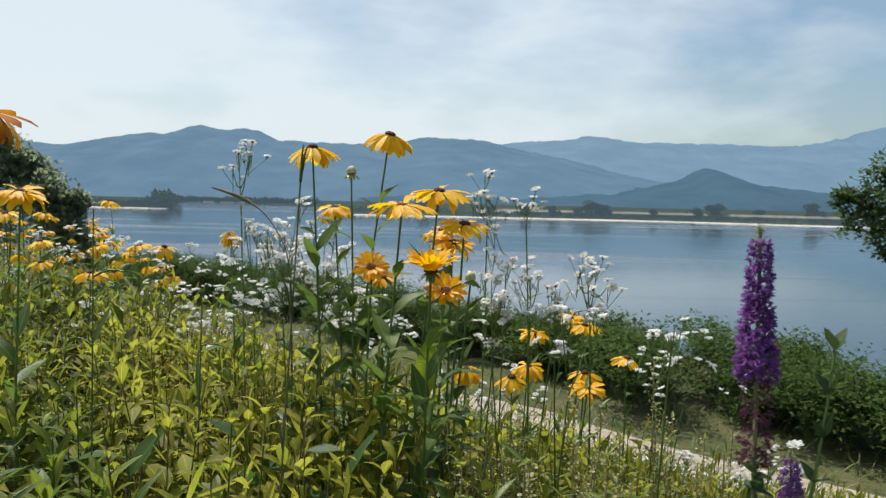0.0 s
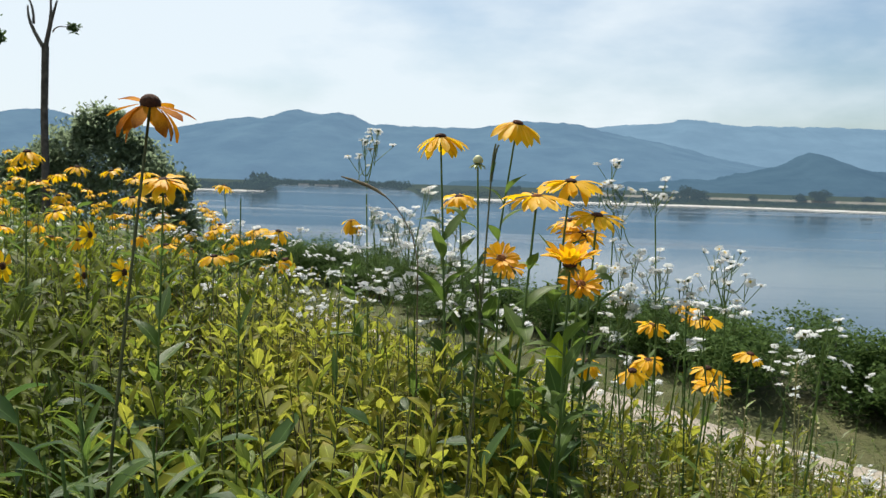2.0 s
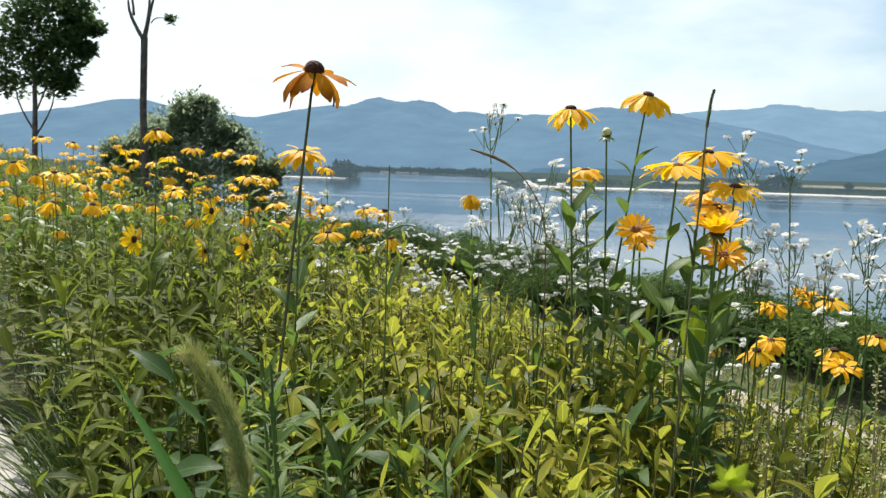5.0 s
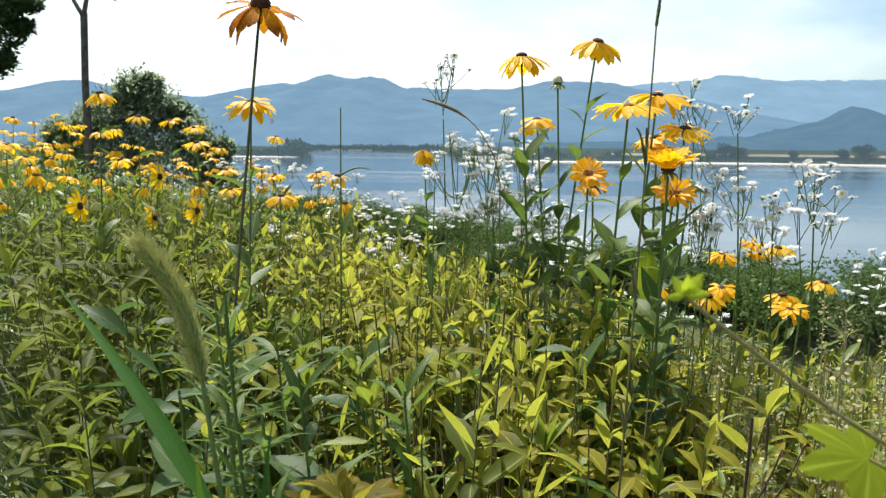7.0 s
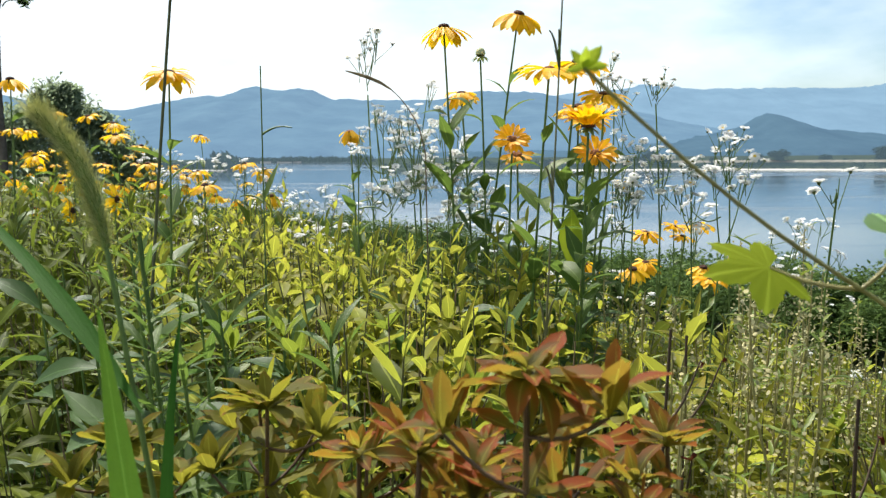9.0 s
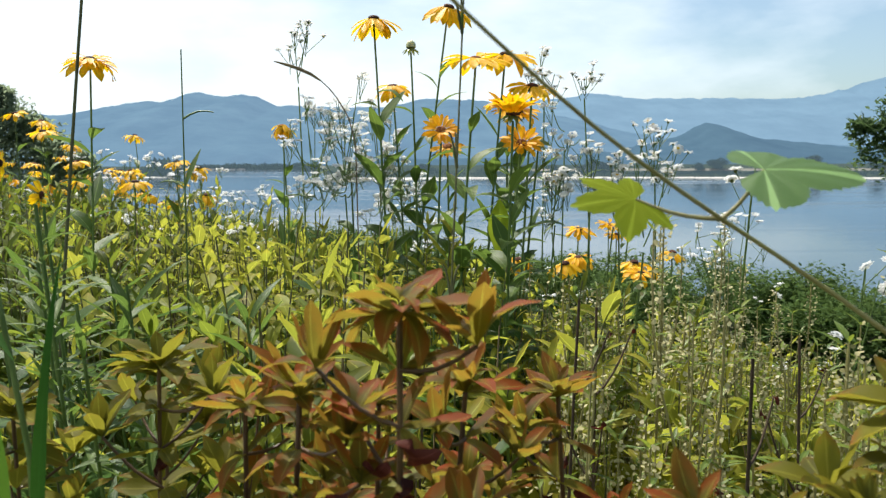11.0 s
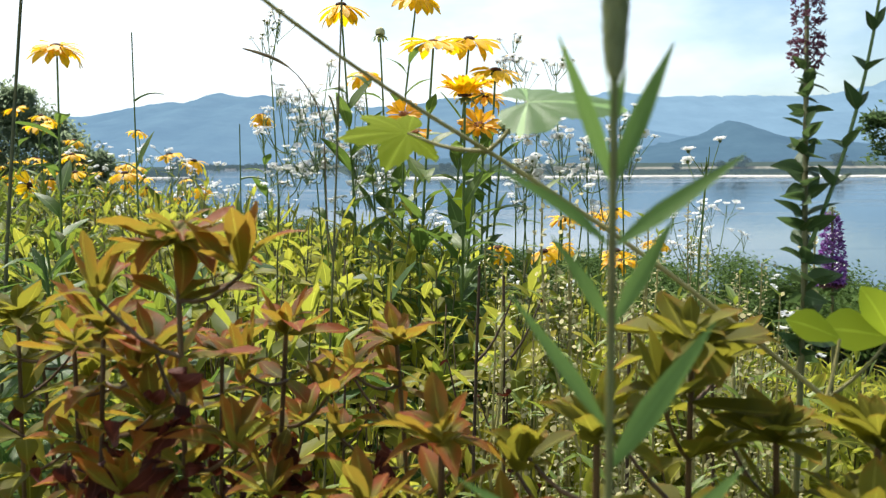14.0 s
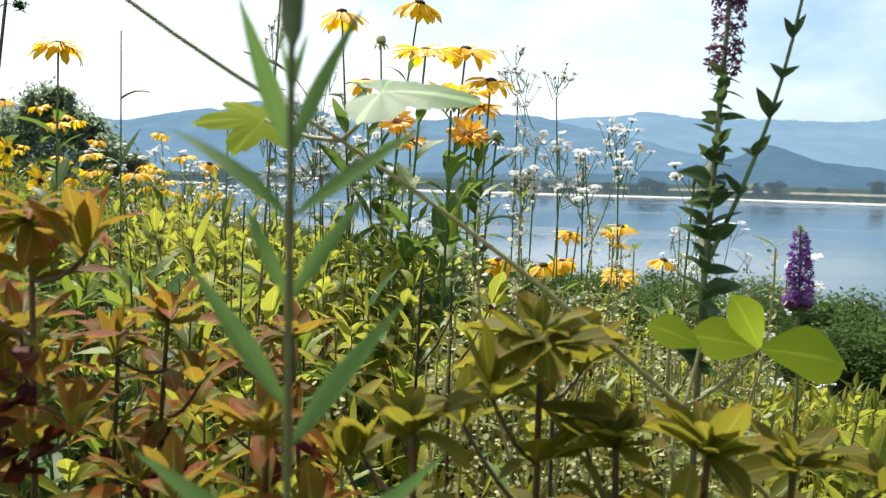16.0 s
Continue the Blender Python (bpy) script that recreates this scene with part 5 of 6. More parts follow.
def red_plant(top, seed, size=0.030, tiers=6, foot=None, label="", wilt=0, spacing=0.017, broad=False, kinds=None):
    """A low weed with whorls of yellow-green leaves that turn red towards their tips."""
    rng = np.random.default_rng(seed)
    kinds = kinds or LEAVES_RED
    fx, fy = foot or (top[0] + rng.normal() * 0.01, top[1] + 0.015 + rng.normal() * 0.01)
    base = foot_of(fx, fy)
    root = thing("reddening_weed", base, label or "weed with yellow-green leaves reddening at the tips", "plant", "reddening weeds")
    end = Vector(top) - base
    pts = arc((0, 0, 0), end, (rng.normal() * 0.006, rng.normal() * 0.006, 0), 9)
    part("stem", stem_mesh(pts, 0.0015, 0.0009, M_STEM_RED), root)
    rosette(root, end, rng, 20 if broad else 13, size * (1.0 if broad else 0.98), kinds, (-0.15, 0.5) if broad else (0.05, 0.95), rng.uniform(0, 6))
    rosette(root, end + Vector((0, 0, 0.003)), rng, 7, size * 0.58, kinds, (0.45, 1.0), rng.uniform(0, 6))
    for k in range(1, tiers + 1):
        low = end - Vector((0, 0, spacing * k))
        rosette(root, low, rng, 4, size * (0.9 + 0.04 * k), kinds, (-0.3, 0.9), rng.uniform(0, 6))
        if k in (1, 2, 3, 4):                                # a side shoot
            g = rng.uniform(0, 6.3)
            tip = low + Vector((math.cos(g) * 0.024, math.sin(g) * 0.024, rng.uniform(0.004, 0.010) if k == 1 else rng.uniform(0.010, 0.024)))
            part("side_shoot", stem_mesh(arc(low, tip, (0, 0, -0.003), 4), 0.0008, 0.0006, M_STEM_RED, 5), root)
            rosette(root, tip, rng, 8, size * 0.85, kinds, (0.3, 1.3), rng.uniform(0, 6))
    for k in range(wilt + wilt // 2):
        low = end - Vector((rng.normal() * 0.006, 0.006, rng.uniform(0.034, 0.072)))
        part("leaf", LEAVES_WILT[rng.integers(3)], root, placed(low, rng.uniform(3.6, 5.8), rng.uniform(-0.9, 0.3), size * rng.uniform(0.4, 0.8), rng.normal() * 0.9), "withered dark red leaf")
    return root


RED = [
    (-0.097, 0.217, 0.634, 0.0262, 4), (-0.130, 0.239, 0.603, 0.0246, 5), (-0.077, 0.268, 0.596, 0.0246, 4), (-0.202, 0.318, 0.592, 0.0262, 0), (-0.155, 0.27, 0.590, 0.0230, 3),
    (-0.040, 0.300, 0.585, 0.0230, 3), (-0.110, 0.30, 0.582, 0.0213, 2), (0.052, 0.2125, 0.6046, 0.0258, 0), (-0.019, 0.190, 0.583, 0.0213, 1), (0.092, 0.185, 0.584, 0.0213, 1),
    (0.072, 0.200, 0.580, 0.0197, 1), (0.020, 0.180, 0.588, 0.0180, 0), (-0.221, 0.37, 0.575, 0.0246, 0), (-0.27, 0.33, 0.57, 0.0246, 2), (0.12, 0.205, 0.576, 0.0197, 0),
]
for i, (x, y, z, size, wilt) in enumerate(RED):
    red_plant((x, y, z), 300 + i, size * 0.93, wilt=2 * wilt + 1, broad=i in (0, 7), kinds=LEAVES_OLIVE if x > 0 or x < -0.19 else LEAVES_RED,
              label="weed with broad olive-yellow leaves tinged with rust" if x > 0 or x < -0.19 else "")


def hop_leaf(seed, lobes=5, depth=0.42, teeth=26, size=1.0, pleat=1.0):
    """A lobed vine leaf, stalk end at the origin, along +y: a fan of rings with raised veins."""
    rng = np.random.default_rng(seed)
    span, na, nr = radians(285), 90, 5
    v, t = [(0, 0, 0)], [(0.5, 0.0)]
    for r in range(1, nr + 1):
        for a_ in range(na + 1):
            g = -span / 2 + span * a_ / na
            k = (g / span + 0.5) * lobes
            lobe = (1 - abs(2 * (k % 1.0) - 1)) ** 0.85
            reach = (1 - depth + depth * lobe) * (0.62 + 0.38 * math.cos(g * 0.55) ** 2)
            if r == nr:
                reach *= 1 + 0.045 * math.sin(teeth * g * 1.6)
            q = reach * r / nr
            vein = 0.05 * pleat * q * (1 - lobe) - 0.16 * q * q + 0.03 * q * math.sin(3 * g + seed) + 0.022 * pleat * q * math.sin(k * 6.283 * 3)
            v.append((math.sin(g) * q * size, (math.cos(g) * q) * size, vein * size))
            t.append(((k % 1.0), r / nr))
    f = []
    for a_ in range(na):
        f.append((0, 1 + a_ + 1, 1 + a_, 1 + a_))
    for r in range(nr - 1):
        for a_ in range(na):
            b = 1 + r * (na + 1) + a_
            f.append((b, b + 1, b + na + 2, b + na + 1))
    bm = bmesh.new()
    vs = [bm.verts.new(p) for p in v]
    layer = bm.loops.layers.uv.new("UVMap")
    for q in f:
        ids = list(dict.fromkeys(q))
        face = bm.faces.new([vs[i] for i in reversed(ids)])
        face.smooth = True
        for loop, i in zip(face.loops, reversed(ids)):
            loop[layer].uv = t[i]
    me = bpy.data.meshes.new("leaf")
    bm.to_mesh(me)
    bm.free()
    return me


def with_material(me, m):
    me.materials.append(m)
    return me


def aimed(at, towards, normal, size):
    """The pose of a leaf at a point, along a direction, its face to normal."""
    y = Vector(towards).normalized()
    x = y.cross(Vector(normal)).normalized()
    z = x.cross(y)
    return Matrix(((x.x * size, y.x * size, z.x * size, at[0]), (x.y * size, y.y * size, z.y * size, at[1]), (x.z * size, y.z * size, z.z * size, at[2]), (0, 0, 0, 1)))


def build_vine():
    """The climbing vine that slants across, with lobed leaves at its joints."""
    node, low = Vector((-0.006, 0.2175, 0.660)), Vector((0.093, 0.218, 0.587))
    tip = Vector((-0.086, 0.178, 0.7165))
    base = foot_of(0.19, 0.26)
    root = thing("climbing_vine", base, "twining hop vine with pale green lobed leaves", "vine")
    pts = [Vector((0.19, 0.26, -0.01)), Vector((0.185, 0.255, 0.30)), Vector((0.15, 0.235, 0.50)), Vector((0.12, 0.225, 0.56)), low] + arc(low, node, (0, 0, 0.003), 6)[1:] + arc(node, tip, (0.0, 0, -0.003), 6)[1:]
    pts = [p - base for p in pts]
    part("stem", stem_mesh(pts, 0.0009, 0.0005, M_STEM_VINE, 7), root)
    left, right = Vector((-0.0293, 0.222, 0.6654)), Vector((0.0054, 0.2175, 0.6738))
    for a_, b_ in ((node, left), (node, right)):
        part("leaf_stalk", stem_mesh(arc(a_ - base, b_ - base, (0, 0, -0.0015), 5), 0.0007, 0.0005, M_STEM_VINE, 6), root)
    part("leaf", with_material(hop_leaf(1, 5, 0.46, 26, 1.0, 0.35), M_LEAF_HOP), root, aimed(left - base, (-0.85, -0.35, 0.02), (0.58, -0.30, 0.76), 0.0205), "bright yellow-green lobed leaf")
    part("leaf", with_material(hop_leaf(2, 3, 0.48, 34, 1.0, 0.5), M_LEAF_HOP_PALE), root, aimed(right - base, (0.95, -0.10, 0.02), (-0.05, -0.38, 0.92), 0.028), "grey-green ribbed leaf")
    for way, size in (((-0.45, 0.1, 0.75), 0.0075), ((0.55, 0.1, 0.7), 0.0095), ((0.95, 0.0, 0.15), 0.0080), ((-0.9, 0.0, -0.1), 0.0060), ((0.1, -0.2, 0.9), 0.0070)):
        part("leaf", LEAVES_YOUNG[0], root, aimed(tip - base, way, (0.1, -0.9, 0.35), size * 0.72), "young folded leaf")
    # the leaves at the lower joint
    for at, way, size, seed in (((0.118, 0.232, 0.602), (-0.4, 0.0, 0.9), 0.018, 3), ((0.118, 0.232, 0.602), (-1.0, 0.0, 0.25), 0.021, 4), ((0.118, 0.232, 0.602), (1.0, 0.0, -0.05), 0.027, 5), ((0.098, 0.222, 0.604), (-0.8, 0.05, 0.4), 0.016, 7)):
        p = Vector(at) - base
        part("leaf_stalk", stem_mesh(arc(low - base, p, (0, 0, -0.002), 4), 0.0006, 0.0005, M_STEM_VINE, 6), root)
        part("leaf", mesh_of("leaf", *sheet(1.0, 0.75, 7, 0.12, 0.35, 0.55, 1.6)[:2], M_LEAF_HOP, sheet(1.0, 0.75, 7, 0.12, 0.35, 0.55, 1.6)[2]), root, aimed(p, way, (0.1, -0.75, 0.65), size))


build_vine()


def build_stalk():
    """The upright stalk in the foreground: narrow leaves in pairs and a furred bud spike."""
    rng = np.random.default_rng(91)
    x, y = 0.009, 0.101
    base = foot_of(x, y)
    root = thing("leafy_stalk", base, "upright green stalk with narrow leaves and a budding spike", "plant")
    part("stem", stem_mesh([Vector((0, 0, z)) for z in (0, 0.3, 0.55, 0.62, 0.66, 0.675)], 0.0009, 0.0005, M_STALK), root)
    for k, (z, g, el, size, roll) in enumerate(((0.653, 3.0, 1.22, 0.0235, 0.9), (0.653, 0.2, 1.20, 0.0235, -0.9), (0.644, 3.15, 0.75, 0.0225, 0.8), (0.644, 0.0, 0.62, 0.0235, -0.8), (0.632, 0.35, 1.0, 0.020, -1.0), (0.632, 2.8, 1.05, 0.017, 1.0), (0.616, 3.1, 0.95, 0.026, 0.7), (0.610, 0.1, 0.98, 0.028, -0.9), (0.590, 3.3, 0.85, 0.030, 0.7), (0.588, 0.3, 0.70, 0.031, -0.6), (0.570, 1.6, 0.8, 0.032, 0.2), (0.562, 4.9, 0.5, 0.024, 0.0), (0.661, 3.6, 1.38, 0.010, 0.8), (0.661, 0.5, 1.38, 0.010, -0.8))):
        part("leaf", LEAVES_STALK[k % 3], root, placed(Vector((0, 0, z)) - Vector((0, 0, base.z)), g, el, size, roll + rng.normal() * 0.1))
    n = 130                                              # overlapping bracts of the spike
    s = np.linspace(0, 1, n)
    az = np.arange(n) * 2.4
    r = 0.0012 * np.sin(np.pi * (0.15 + 0.8 * s))
    at = np.stack([r * np.cos(az), r * np.sin(az), 0.668 + 0.034 * s - base.z], -1)
    v, f, t = spread(sheet(1.0, 0.5, 3, 0.4, -0.4), turns(az, np.full(n, 1.1)), np.full(n, 0.0045), at)
    spike = part("bud_spike", mesh_of("bud_spike", v, f, M_SPIKE, t), root, None, "grey-green furred bud spike")
    spike["kind"] = "stuff"


M_SPIKE = leaf_material("spike_bract", (0.20, 0.24, 0.11), (0.34, 0.37, 0.20), glow=0.45, single=False)
build_stalk()


FLORET = [sheet(1.0, 0.42, 2, 0.2, 0.5, 0.6)]


def spike_mesh(length, radius, count, seed, taper=0.5):
    """Little six-petalled flowers set all round a spike."""
    rng = np.random.default_rng(seed)
    s = rng.uniform(0, 1, count)
    az = rng.uniform(0, 6.3, count)
    r = radius * (1 - taper * s) * rng.uniform(0.55, 1.0, count)
    c = np.stack([r * np.cos(az), r * np.sin(az), s * length], -1)
    out = []
    for k in range(5):
        out.append(spread(FLORET[0], turns(az + (k - 2) * 0.75 + rng.normal(size=count) * 0.3, rng.uniform(-0.6, 0.9, count), rng.normal(size=count)), radius * 0.5 * (1 - 0.4 * s), c))
    return joined(out)


def loosestrife(foot, bend, top, spike, seed, leaves=16, size=0.024, radius=0.011, faded=0.3, branch=None, label="", thick=0.0016):
    """Purple loosestrife: a square stem with paired leaves and a dense flower spike."""
    rng = np.random.default_rng(seed)
    base = foot_of(*foot)
    root = thing("loosestrife", base, label or "purple loosestrife with a dense magenta flower spike", "flower", "loosestrife")
    mid, end = Vector(bend) - base, Vector(top) - base
    pts = arc((0, 0, 0), mid, (0, 0, 0), 6) + arc(mid, end, (0, 0, 0), 6)[1:]
    part("stem", stem_mesh(pts, thick, thick * 0.5, M_STEM_DARK), root)
    way = (end - mid).normalized()
    start = end - way * spike
    m = Matrix.Translation(start) @ Vector((0, 0, 1)).rotation_difference(way).to_matrix().to_4x4()
    for name, lo, hi, mat, n in (("flower_spike", faded, 0.93, M_PURPLE, int(460 * spike / 0.09)), ("faded_bloom", 0.0, faded, M_PURPLE_DRY, 120), ("spike_tip", 0.9, 1.02, M_SPIKE, 40)):
        rad = radius * (0.45 if name == "spike_tip" else 0.85 if name == "faded_bloom" else 1.0)
        v, f, t = spike_mesh((hi - lo) * spike, rad, max(n, 10), seed + len(name), 0.75 if name == "spike_tip" else 0.45 if name == "flower_spike" else 0.1)
        part(name, mesh_of(name, v + np.array([0, 0, lo * spike]), f, mat, t), root, m, kind="stuff")
    lows = [start - Vector((0, 0, 0.003 + 0.0058 * i)) for i in range(leaves // 2)]
    for i, p in enumerate(lows):
        q = p if p.z > mid.z else Vector((mid.x * p.z / mid.z, mid.y * p.z / mid.z, p.z))
        if p.z > mid.z:
            q = mid.lerp(end, (p.z - mid.z) / (end.z - mid.z))
        g = i * 1.57 + rng.uniform(-0.3, 0.3)
        for side in (0, math.pi / 2, math.pi, math.pi * 1.5) if leaves > 30 else (0, math.pi):
            part("leaf", LEAVES_LOOSE[i % 2], root, placed(q, g + side + rng.normal() * 0.25, rng.uniform(-0.3, 1.0), size * min(0.62, 0.36 + 0.03 * i) * rng.uniform(0.6, 1.25), rng.normal() * 0.7))
    if branch:
        b0, b1 = Vector(branch[0]) - base, Vector(branch[1]) - base
        twig = arc(b0, b1, (0.004, 0, -0.004), 8)
        part("branch", stem_mesh(twig, thick * 0.6, thick * 0.35, M_STEM), root)
        for i in range(2, 9):
            for side in (0, math.pi):
                part("leaf", LEAVES_LOOSE[i % 2], root, placed(twig[i], i * 1.57 + side + 0.4, rng.uniform(0.5, 1.1), size * rng.uniform(0.45, 0.7)))
    return root


loosestrife((0.112, 0.285), (0.115, 0.290, 0.610), (0.141, 0.366, 0.791), 0.104, 401, leaves=40, size=0.0205, radius=0.0078, faded=0.34,
            branch=((0.115, 0.292, 0.618), (0.162, 0.335, 0.742)), label="tall purple loosestrife, its lower blossoms faded brown")
loosestrife((0.262, 0.60), (0.262, 0.590, 0.50), (0.258, 0.593, 0.622), 0.058, 402, leaves=10, size=0.022, radius=0.0095, faded=0.02)

# ------------------------------------------------------------------ grasses
def build_foxtail():
    rng = np.random.default_rng(95)
    base = foot_of(-0.205, 0.235)
    root = thing("foxtail_grass", base, "foxtail grass with a bristly arching seed head and broad blades", "grass")
    tip, bot = Vector((-0.265, 0.2655, 0.7135)), Vector((-0.238, 0.2571, 0.667))
    part("stem", stem_mesh([p - base for p in [base, Vector((-0.212, 0.242, 0.35)), Vector((-0.222, 0.25, 0.58)), bot]], 0.0016, 0.0009, M_STEM), root)
    line = [p - base for p in arc(bot, tip, (0.004, 0, 0.004), 12)]
    head = part("seed_head", mesh_of("seed_head", *tube(line, [0.0009 + 0.0016 * math.sin(math.pi * (0.06 + 0.86 * i / 12)) ** 0.7 for i in range(13)], 10), M_FOXTAIL), root, None, "olive bristly seed head")
    n = 2600
    s = rng.uniform(0, 1, n)
    c = np.array([tuple(line[0].lerp(line[-1], q) + Vector((0.004, 0, 0.004)) * math.sin(math.pi * q)) for q in s])
    out = rng.normal(size=(n, 3))
    out /= np.linalg.norm(out, axis=1)[:, None]
    way = np.array(tuple((line[-1] - line[0]).normalized()))
    v, f, t = sticks(c + out * 0.0012, c + out * 0.0055 + way * 0.005 * rng.uniform(0.4, 1.2, n)[:, None], 0.00009, 0.00003)
    part("bristle", mesh_of("bristle", v, f, M_BRISTLE, t), head, None, "", "stuff")
    blade = sheet(1.0, 0.046, 12, 0.35, 0.45, 0.28, 0.62)
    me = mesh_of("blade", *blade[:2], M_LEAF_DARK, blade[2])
    for at, az, el, size in (((-0.219, 0.238, 0.615), 2.56, 0.63, 0.172), ((-0.212, 0.232, 0.545), 1.9, 1.38, 0.115), ((-0.21, 0.238, 0.42), 2.9, 1.0, 0.20), ((-0.208, 0.236, 0.30), 0.6, 1.1, 0.22)):
        part("blade", me, root, placed(Vector(at) - base, az, el, size, 0.3))
    # an upright blade in front, its sunlight put into a brighter green
    low, high = Vector((-0.2052, 0.1954, 0.6014)), Vector((-0.2194, 0.2107, 0.6557))
    way = high - low
    low = high - way * 2.2
    v, f, t = sheet(1.0, 0.072, 12, 0.3, 0.10, 0.5, 0.8)
    part("blade", mesh_of("blade", v, f, M_BLADE_LIT, t), root, aimed(low - base, way, (0.35, -0.9, 0.1), way.length * 2.2), "blade in a brighter green, coloured as sunlit")
    return root


build_foxtail()


def thin_grass(name, label, foot, top, seed, spikes=0, bow=(0, 0, 0), mat=None, r=0.0016, upright=False):
    """A thin flowering stalk with fine side twigs."""
    rng = np.random.default_rng(seed)
    base = foot_of(*foot)
    root = thing(name, base, label, "grass")
    pts = arc((0, 0, 0), Vector(top) - base, bow, 12)
    part("stem", stem_mesh(pts, r, r * 0.4, mat or M_STEM, 5), root)
    for i in range(spikes):
        k = 12 - 1 - i * 8 // max(1, spikes)
        g = rng.uniform(0, 6.3)
        tip = pts[k] + Vector((math.cos(g) * 0.03, math.sin(g) * 0.015, rng.uniform(-0.004, 0.012)))
        if upright:                                        # spikelets pressed to the stalk
            k = 12 - i // 2
            tip = pts[k] + Vector((math.cos(g) * 0.005, math.sin(g) * 0.004, 0.018))
            part("spikelet", LEAVES_THIN[0], root, placed(pts[k], g, 1.35, 0.011), "narrow pale spikelet")
        part("twig", stem_mesh(arc(pts[k], tip, (0, 0, 0.004), 4), r * 0.7, r * 0.35, mat or M_STEM, 4), root)
    for i in range(0 if upright else 5):
        part("blade", LEAVES_THIN[i % 2], root, placed(pts[2 + 2 * i], rng.uniform(0, 6.3), rng.uniform(0.8, 1.3), rng.uniform(0.03, 0.06)))
    return root


thin_grass("grass_stalk", "thin upright grass stalk with fine bare side twigs", (-0.335, 0.77), (-0.337, 0.792, 0.786), 501, 7)
thin_grass("dry_grass_stalk", "pale dry grass stalk leaning over the flowers", (-0.125, 0.37), (-0.072, 0.412, 0.808), 502, 8, (0.006, 0, 0), M_STEM_DARK, 0.0011, True)
def bent_stalk():
    base = foot_of(-0.215, 1.12)
    root = thing("bent_grass_stalk", base, "thin brown grass stalk bent over in an arc", "grass")
    pts = [base, Vector((-0.200, 1.11, 0.40)), Vector((-0.203, 1.10, 0.70))] + arc((-0.211, 1.10, 0.735), (-0.310, 1.10, 0.812), (0.012, 0, 0.013), 8)
    part("stem", stem_mesh([p - base for p in pts], 0.0010, 0.0006, M_DRY, 5), root)
    tip = [p - base for p in pts[-5:]]
    part("seed_head", mesh_of("seed_head", *tube(tip, [0.0012, 0.0022, 0.0024, 0.002, 0.0008], 7), M_DRY), root, None, "brownish narrow seed head")


bent_stalk()
thin_grass("grass_stalk", "thin upright grass stalk with fine bare side twigs", (-0.265, 0.86), (-0.255, 0.87, 0.70), 504, 4)


M_FRESH_LOOSE = leaf_material("pepperweed_leaf", (0.074, 0.131, 0.016), (0.221, 0.271, 0.033), glow=0.42, single=False)
M_FRESH = leaf_material("fresh_leaf", (0.107, 0.164, 0.018), (0.221, 0.271, 0.033), glow=0.45)

# ------------------------------------------------------------------ pepperweed and pale leafy shoots
HEX = [(math.cos(g) * 0.5, math.sin(g) * 0.5 + 0.5, 0.0) for g in (0.3, 1.35, 2.4, 3.44, 4.49, 5.53)]
POD = (np.array(HEX), np.array([(0, 1, 2, 3), (0, 3, 4, 5)]), np.array([(p[0] + 0.5, p[1]) for p in HEX]))


def pepperweed(seed, height):
    rng = np.random.default_rng(seed)
    root = thing("pepperweed", (0, 0, 0), "wiry pepperweed covered in tiny pale seed pods", "plant", "pepperweeds")
    lines = [arc((0, 0, 0), (rng.normal() * 0.01, rng.normal() * 0.01, height), (rng.normal() * 0.006, 0, 0), 6)]
    for i in range(6):
        a_ = lines[0][2 + i % 4]
        g = rng.uniform(0, 6.3)
        lines.append(arc(a_, a_ + Vector((math.cos(g) * 0.022, math.sin(g) * 0.022, rng.uniform(0.08, 0.15))), (math.cos(g) * 0.008, math.sin(g) * 0.008, 0), 5))
    v, f, t = joined([tube(p, [0.0011 - 0.00008 * i for i in range(len(p))], 4) for p in lines])
    part("branching", mesh_of("branching", v, f, M_STEM_VINE), root, kind="stuff")
    at, n = [], 66
    for p in lines:
        k = len(p) - 1
        for q in np.linspace(0.35, 1.0, n):
            c = p[min(int(q * k), k - 1)].lerp(p[min(int(q * k), k - 1) + 1], q * k - min(int(q * k), k - 1))
            at.append(tuple(c + Vector((rng.normal(), rng.normal(), rng.normal() * 0.5)) * 0.0034))
    at = np.array(at)
    m = len(at)
    v, f, t = spread(POD, turns(rng.uniform(0, 6.3, m), rng.uniform(-0.3, 1.0, m), rng.normal(size=m)), rng.uniform(0.0023, 0.0036, m), at)
    part("podding", mesh_of("podding", v, f, M_POD, t), root, None, "tiny pale seed pods", "stuff")
    spots = np.array([tuple(p[j]) for p in lines for j in range(1, len(p)) for _ in range(2)])
    k = len(spots)
    v, f, t = spread(sheet(1.0, 0.24, 3, 0.3, 0.4), turns(rng.uniform(0, 6.3, k), rng.uniform(0.0, 0.9, k)), rng.uniform(0.010, 0.024, k), spots)
    part("foliage", mesh_of("foliage", v, f, M_FRESH_LOOSE, t), root, kind="stuff")
    return root


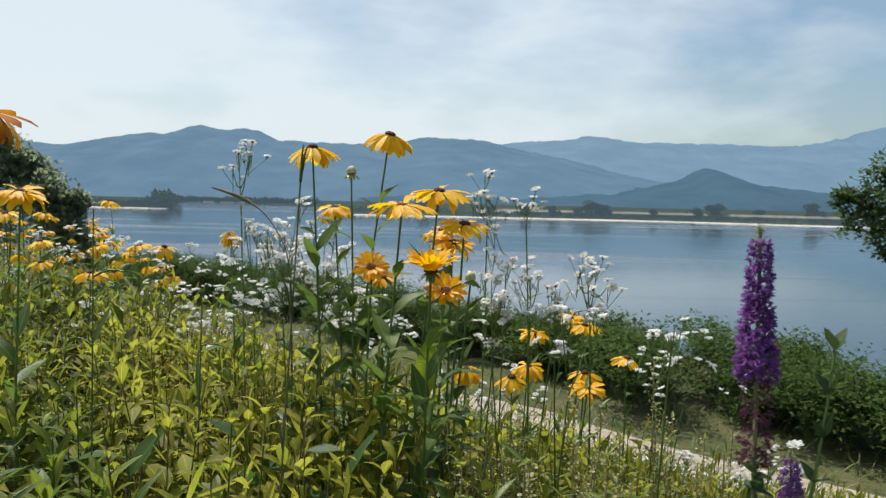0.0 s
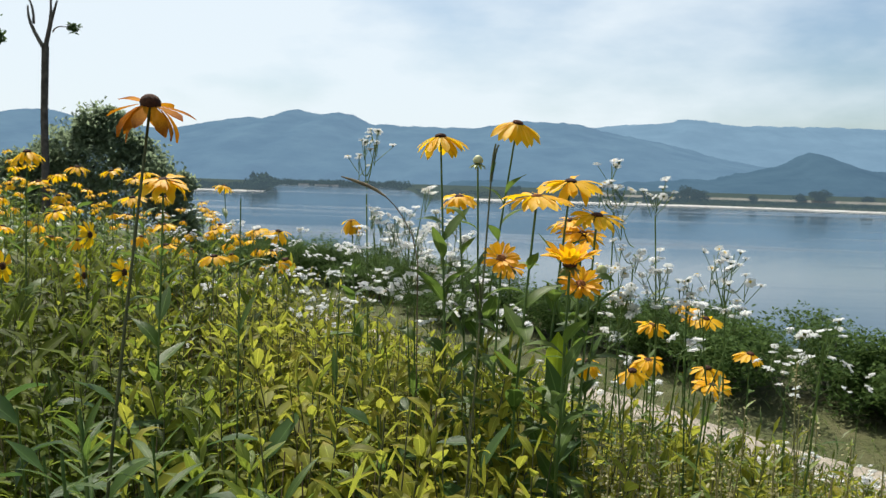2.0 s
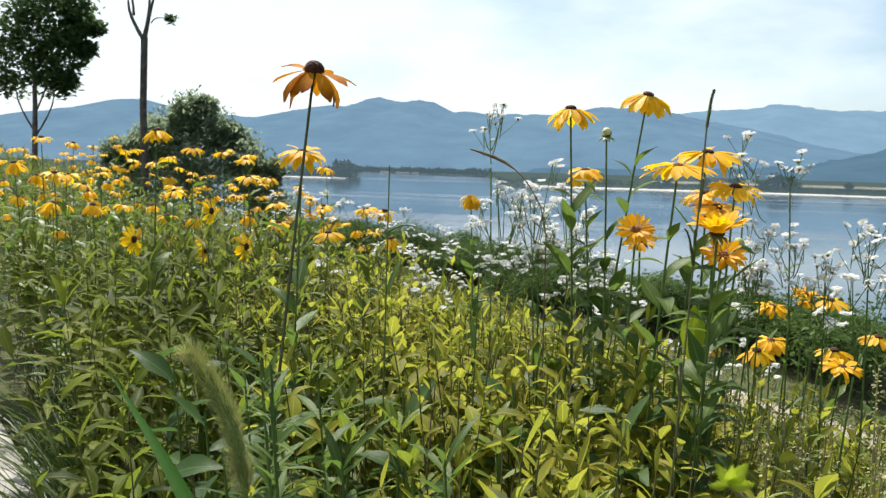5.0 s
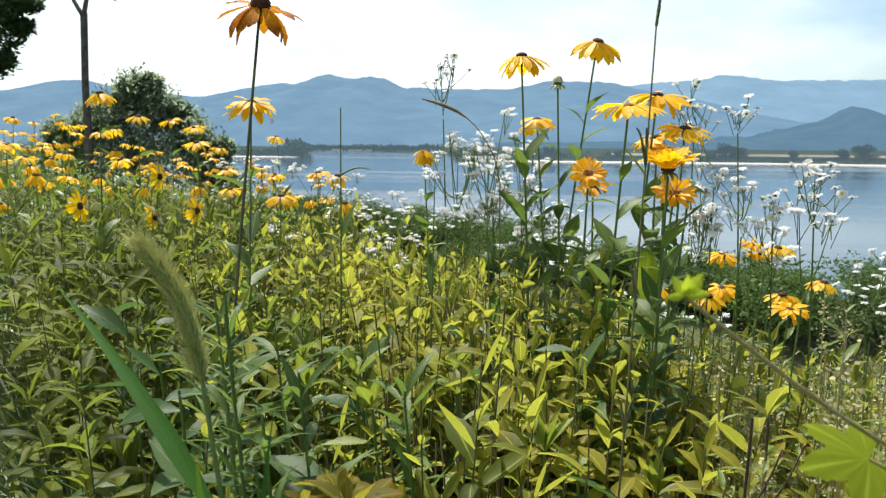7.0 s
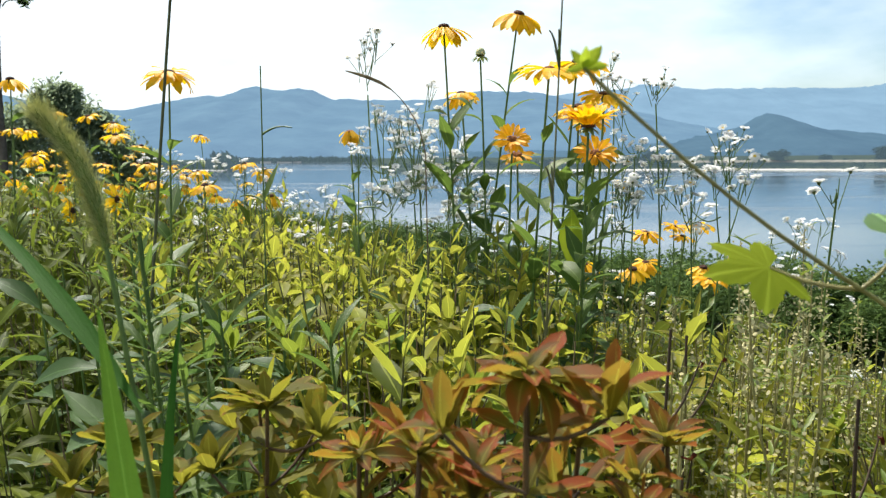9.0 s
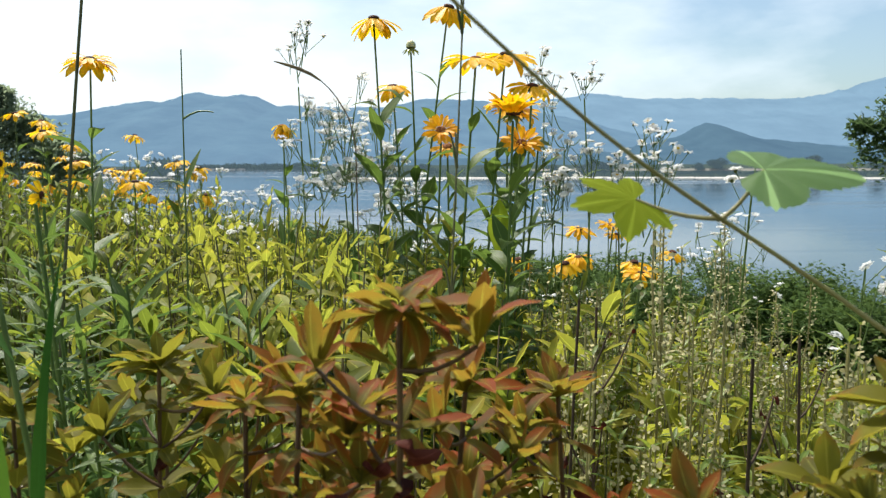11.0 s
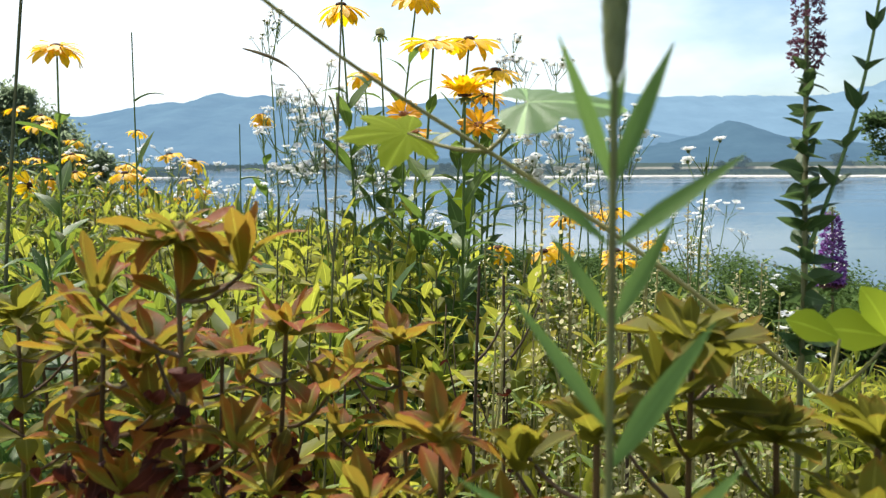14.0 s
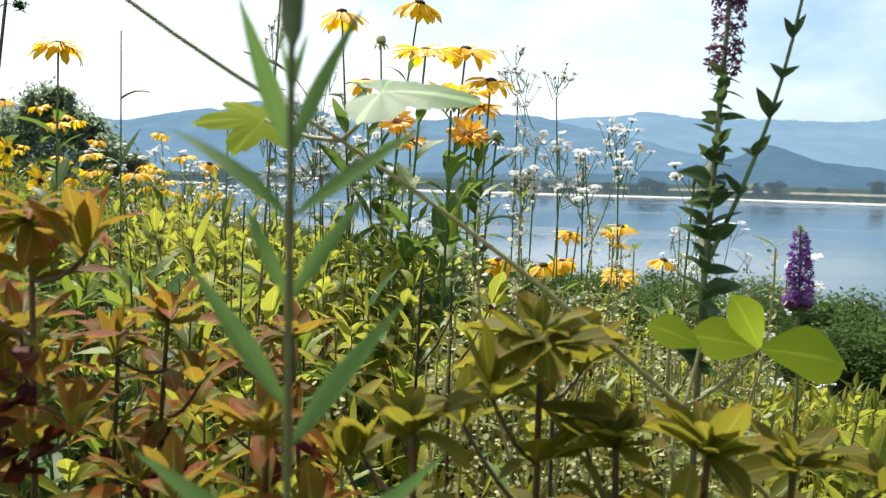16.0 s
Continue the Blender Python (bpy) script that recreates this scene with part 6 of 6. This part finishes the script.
def build_weeds():
    rng = np.random.default_rng(77)
    kinds = [pepperweed(800 + i, 0.46 + 0.03 * i) for i in range(4)]
    for i in range(76):
        y = rng.uniform(0.34, 1.0)
        x = rng.uniform(-0.06 + 0.1 * y, 0.05 + 0.31 * y)
        m = Matrix.Translation(foot_of(x, y)) @ Matrix.Rotation(rng.uniform(0, 6.3), 4, "Z")
        if i < 4:
            ob = kinds[i]
            ob.matrix_basis = m
        else:
            ob = copy_thing(kinds[i % 4], m)
        k = rng.uniform(0.85, 1.06)
        ob.scale = (1, 1, k)
    for i in range(34):                                   # larger pale shoots in front
        y = rng.uniform(0.42, 1.25)
        x = rng.uniform(-0.62 * y - 0.12, 0.30 * y)
        top = 0.48 + 0.06 * rng.uniform() - 0.12 * float(smooth(-0.15, 0.1, x)) - 0.08 * float(smooth(0.75, 0.45, y))
        base = foot_of(x, y)
        root = thing("leafy_shoot", base, "young shoot with fresh yellow-green lance-shaped leaves", "plant", "leafy shoots")
        pts = arc((0, 0, 0), (rng.normal() * 0.02, rng.normal() * 0.02, top), (0.01, 0, 0), 8)
        leafy_stem(root, pts, rng, 10, 0.062, M_STEM, LEAVES_FRESH, 0.45, 0.93, (0.1, 0.8), 0.002, 0.0014)
        rosette(root, pts[-1], rng, 6, 0.042, LEAVES_FRESH, (0.5, 1.3), rng.uniform(0, 6))


LEAVES_FRESH = leaf_kind("leaf", M_FRESH, width=0.29, bends=(0.0, 0.4, 0.8), peak=0.5, wave=0.02)
build_weeds()


def dried_weed(top, foot, seed):
    """A dead brown weed: a bare stalk with stiff side twigs and a few shrivelled leaves."""
    rng = np.random.default_rng(seed)
    base = foot_of(*foot)
    root = thing("dried_weed", base, "dead brown weed with stiff bare twigs", "plant", "dried weeds")
    pts = arc((0, 0, 0), Vector(top) - base, (rng.normal() * 0.008, 0, 0), 10)
    part("stem", stem_mesh(pts, 0.0019, 0.0009, M_DRY_DARK, 5), root)
    for i in range(9):
        k = 5 + i * 5 // 9
        g = i * 2.4 + rng.uniform(0, 0.6)
        tip = pts[k] + Vector((math.cos(g) * 0.026, math.sin(g) * 0.02, rng.uniform(0.025, 0.055)))
        part("twig", stem_mesh(arc(pts[k], tip, (0, 0, -0.006), 4), 0.0010, 0.0005, M_DRY_DARK, 4), root)
        part("leaf", LEAVES_WILT[i % 3], root, placed(tip, g, rng.uniform(-1.0, 0.6), rng.uniform(0.006, 0.012), rng.normal()), "shrivelled brown leaf")


M_DRY_DARK = plain_material("dead_stalk", (0.035, 0.022, 0.014), (0.085, 0.055, 0.032), 50, 0.85)
for i, (x, y, z) in enumerate(((-0.004, 0.47, 0.595), (0.07, 0.39, 0.578), (0.012, 0.50, 0.585), (0.15, 0.52, 0.56), (-0.10, 0.56, 0.50), (-0.16, 0.62, 0.50), (-0.20, 0.55, 0.49), (-0.13, 0.70, 0.51))):
    dried_weed((x, y, z), (x + 0.008, y + 0.012), 930 + i)


def broad_weed(at, foot, seed):
    """A weed with broad dull-green oval leaves low in the meadow."""
    rng = np.random.default_rng(seed)
    base = foot_of(*foot)
    root = thing("broad_leaved_weed", base, "weed with broad dull-green oval leaves", "plant", "broad-leaved weeds")
    pts = arc((0, 0, 0), Vector(at) - base, (0.01, 0, 0), 6)
    leafy_stem(root, pts, rng, 10, 0.10, M_STEM, LEAVES_DULL, 0.45, 0.98, (-0.1, 0.9), 0.002, 0.0012)


for i, (x, y, z) in enumerate(((-0.30, 0.46, 0.55), (-0.36, 0.50, 0.53), (-0.27, 0.52, 0.52), (-0.42, 0.60, 0.55), (-0.05, 0.62, 0.47), (-0.14, 0.58, 0.48), (-0.50, 0.72, 0.54), (-0.58, 0.80, 0.56), (-0.44, 0.74, 0.52), (-0.36, 0.66, 0.50), (-0.62, 0.92, 0.57), (-0.52, 0.90, 0.55), (-0.10, 0.86, 0.55), (-0.02, 0.90, 0.54), (-0.22, 0.92, 0.54), (-0.34, 0.88, 0.53), (-0.30, 0.74, 0.50))):
    broad_weed((x, y, z), (x + 0.01, y + 0.02), 900 + i)


def willowy_shoot(top, foot, seed, leaves=20, size=0.05):
    """A tall shoot set with narrow pale leaves."""
    rng = np.random.default_rng(seed)
    base = foot_of(*foot)
    root = thing("willowy_shoot", base, "tall shoot with narrow pale green leaves", "plant", "willowy shoots")
    pts = arc((0, 0, 0), Vector(top) - base, (0.01, 0, 0), 8)
    leafy_stem(root, pts, rng, leaves + 6, size * 1.6, M_STEM, LEAVES_THIN, 0.5, 0.99, (0.3, 1.1), 0.0018, 0.0010)


for i, (x, y, z) in enumerate(((-0.285, 0.50, 0.60), (-0.345, 0.62, 0.60), (-0.43, 0.66, 0.60), (-0.235, 0.60, 0.57), (-0.25, 0.42, 0.56), (-0.300, 0.42, 0.655), (-0.335, 0.50, 0.650), (-0.272, 0.40, 0.605), (-0.365, 0.55, 0.640), (-0.318, 0.455, 0.62))):
    willowy_shoot((x, y, z), (x + 0.015, y + 0.02), 950 + i, leaves=24 if i < 5 else 34, size=0.05 if i < 5 else 0.030)
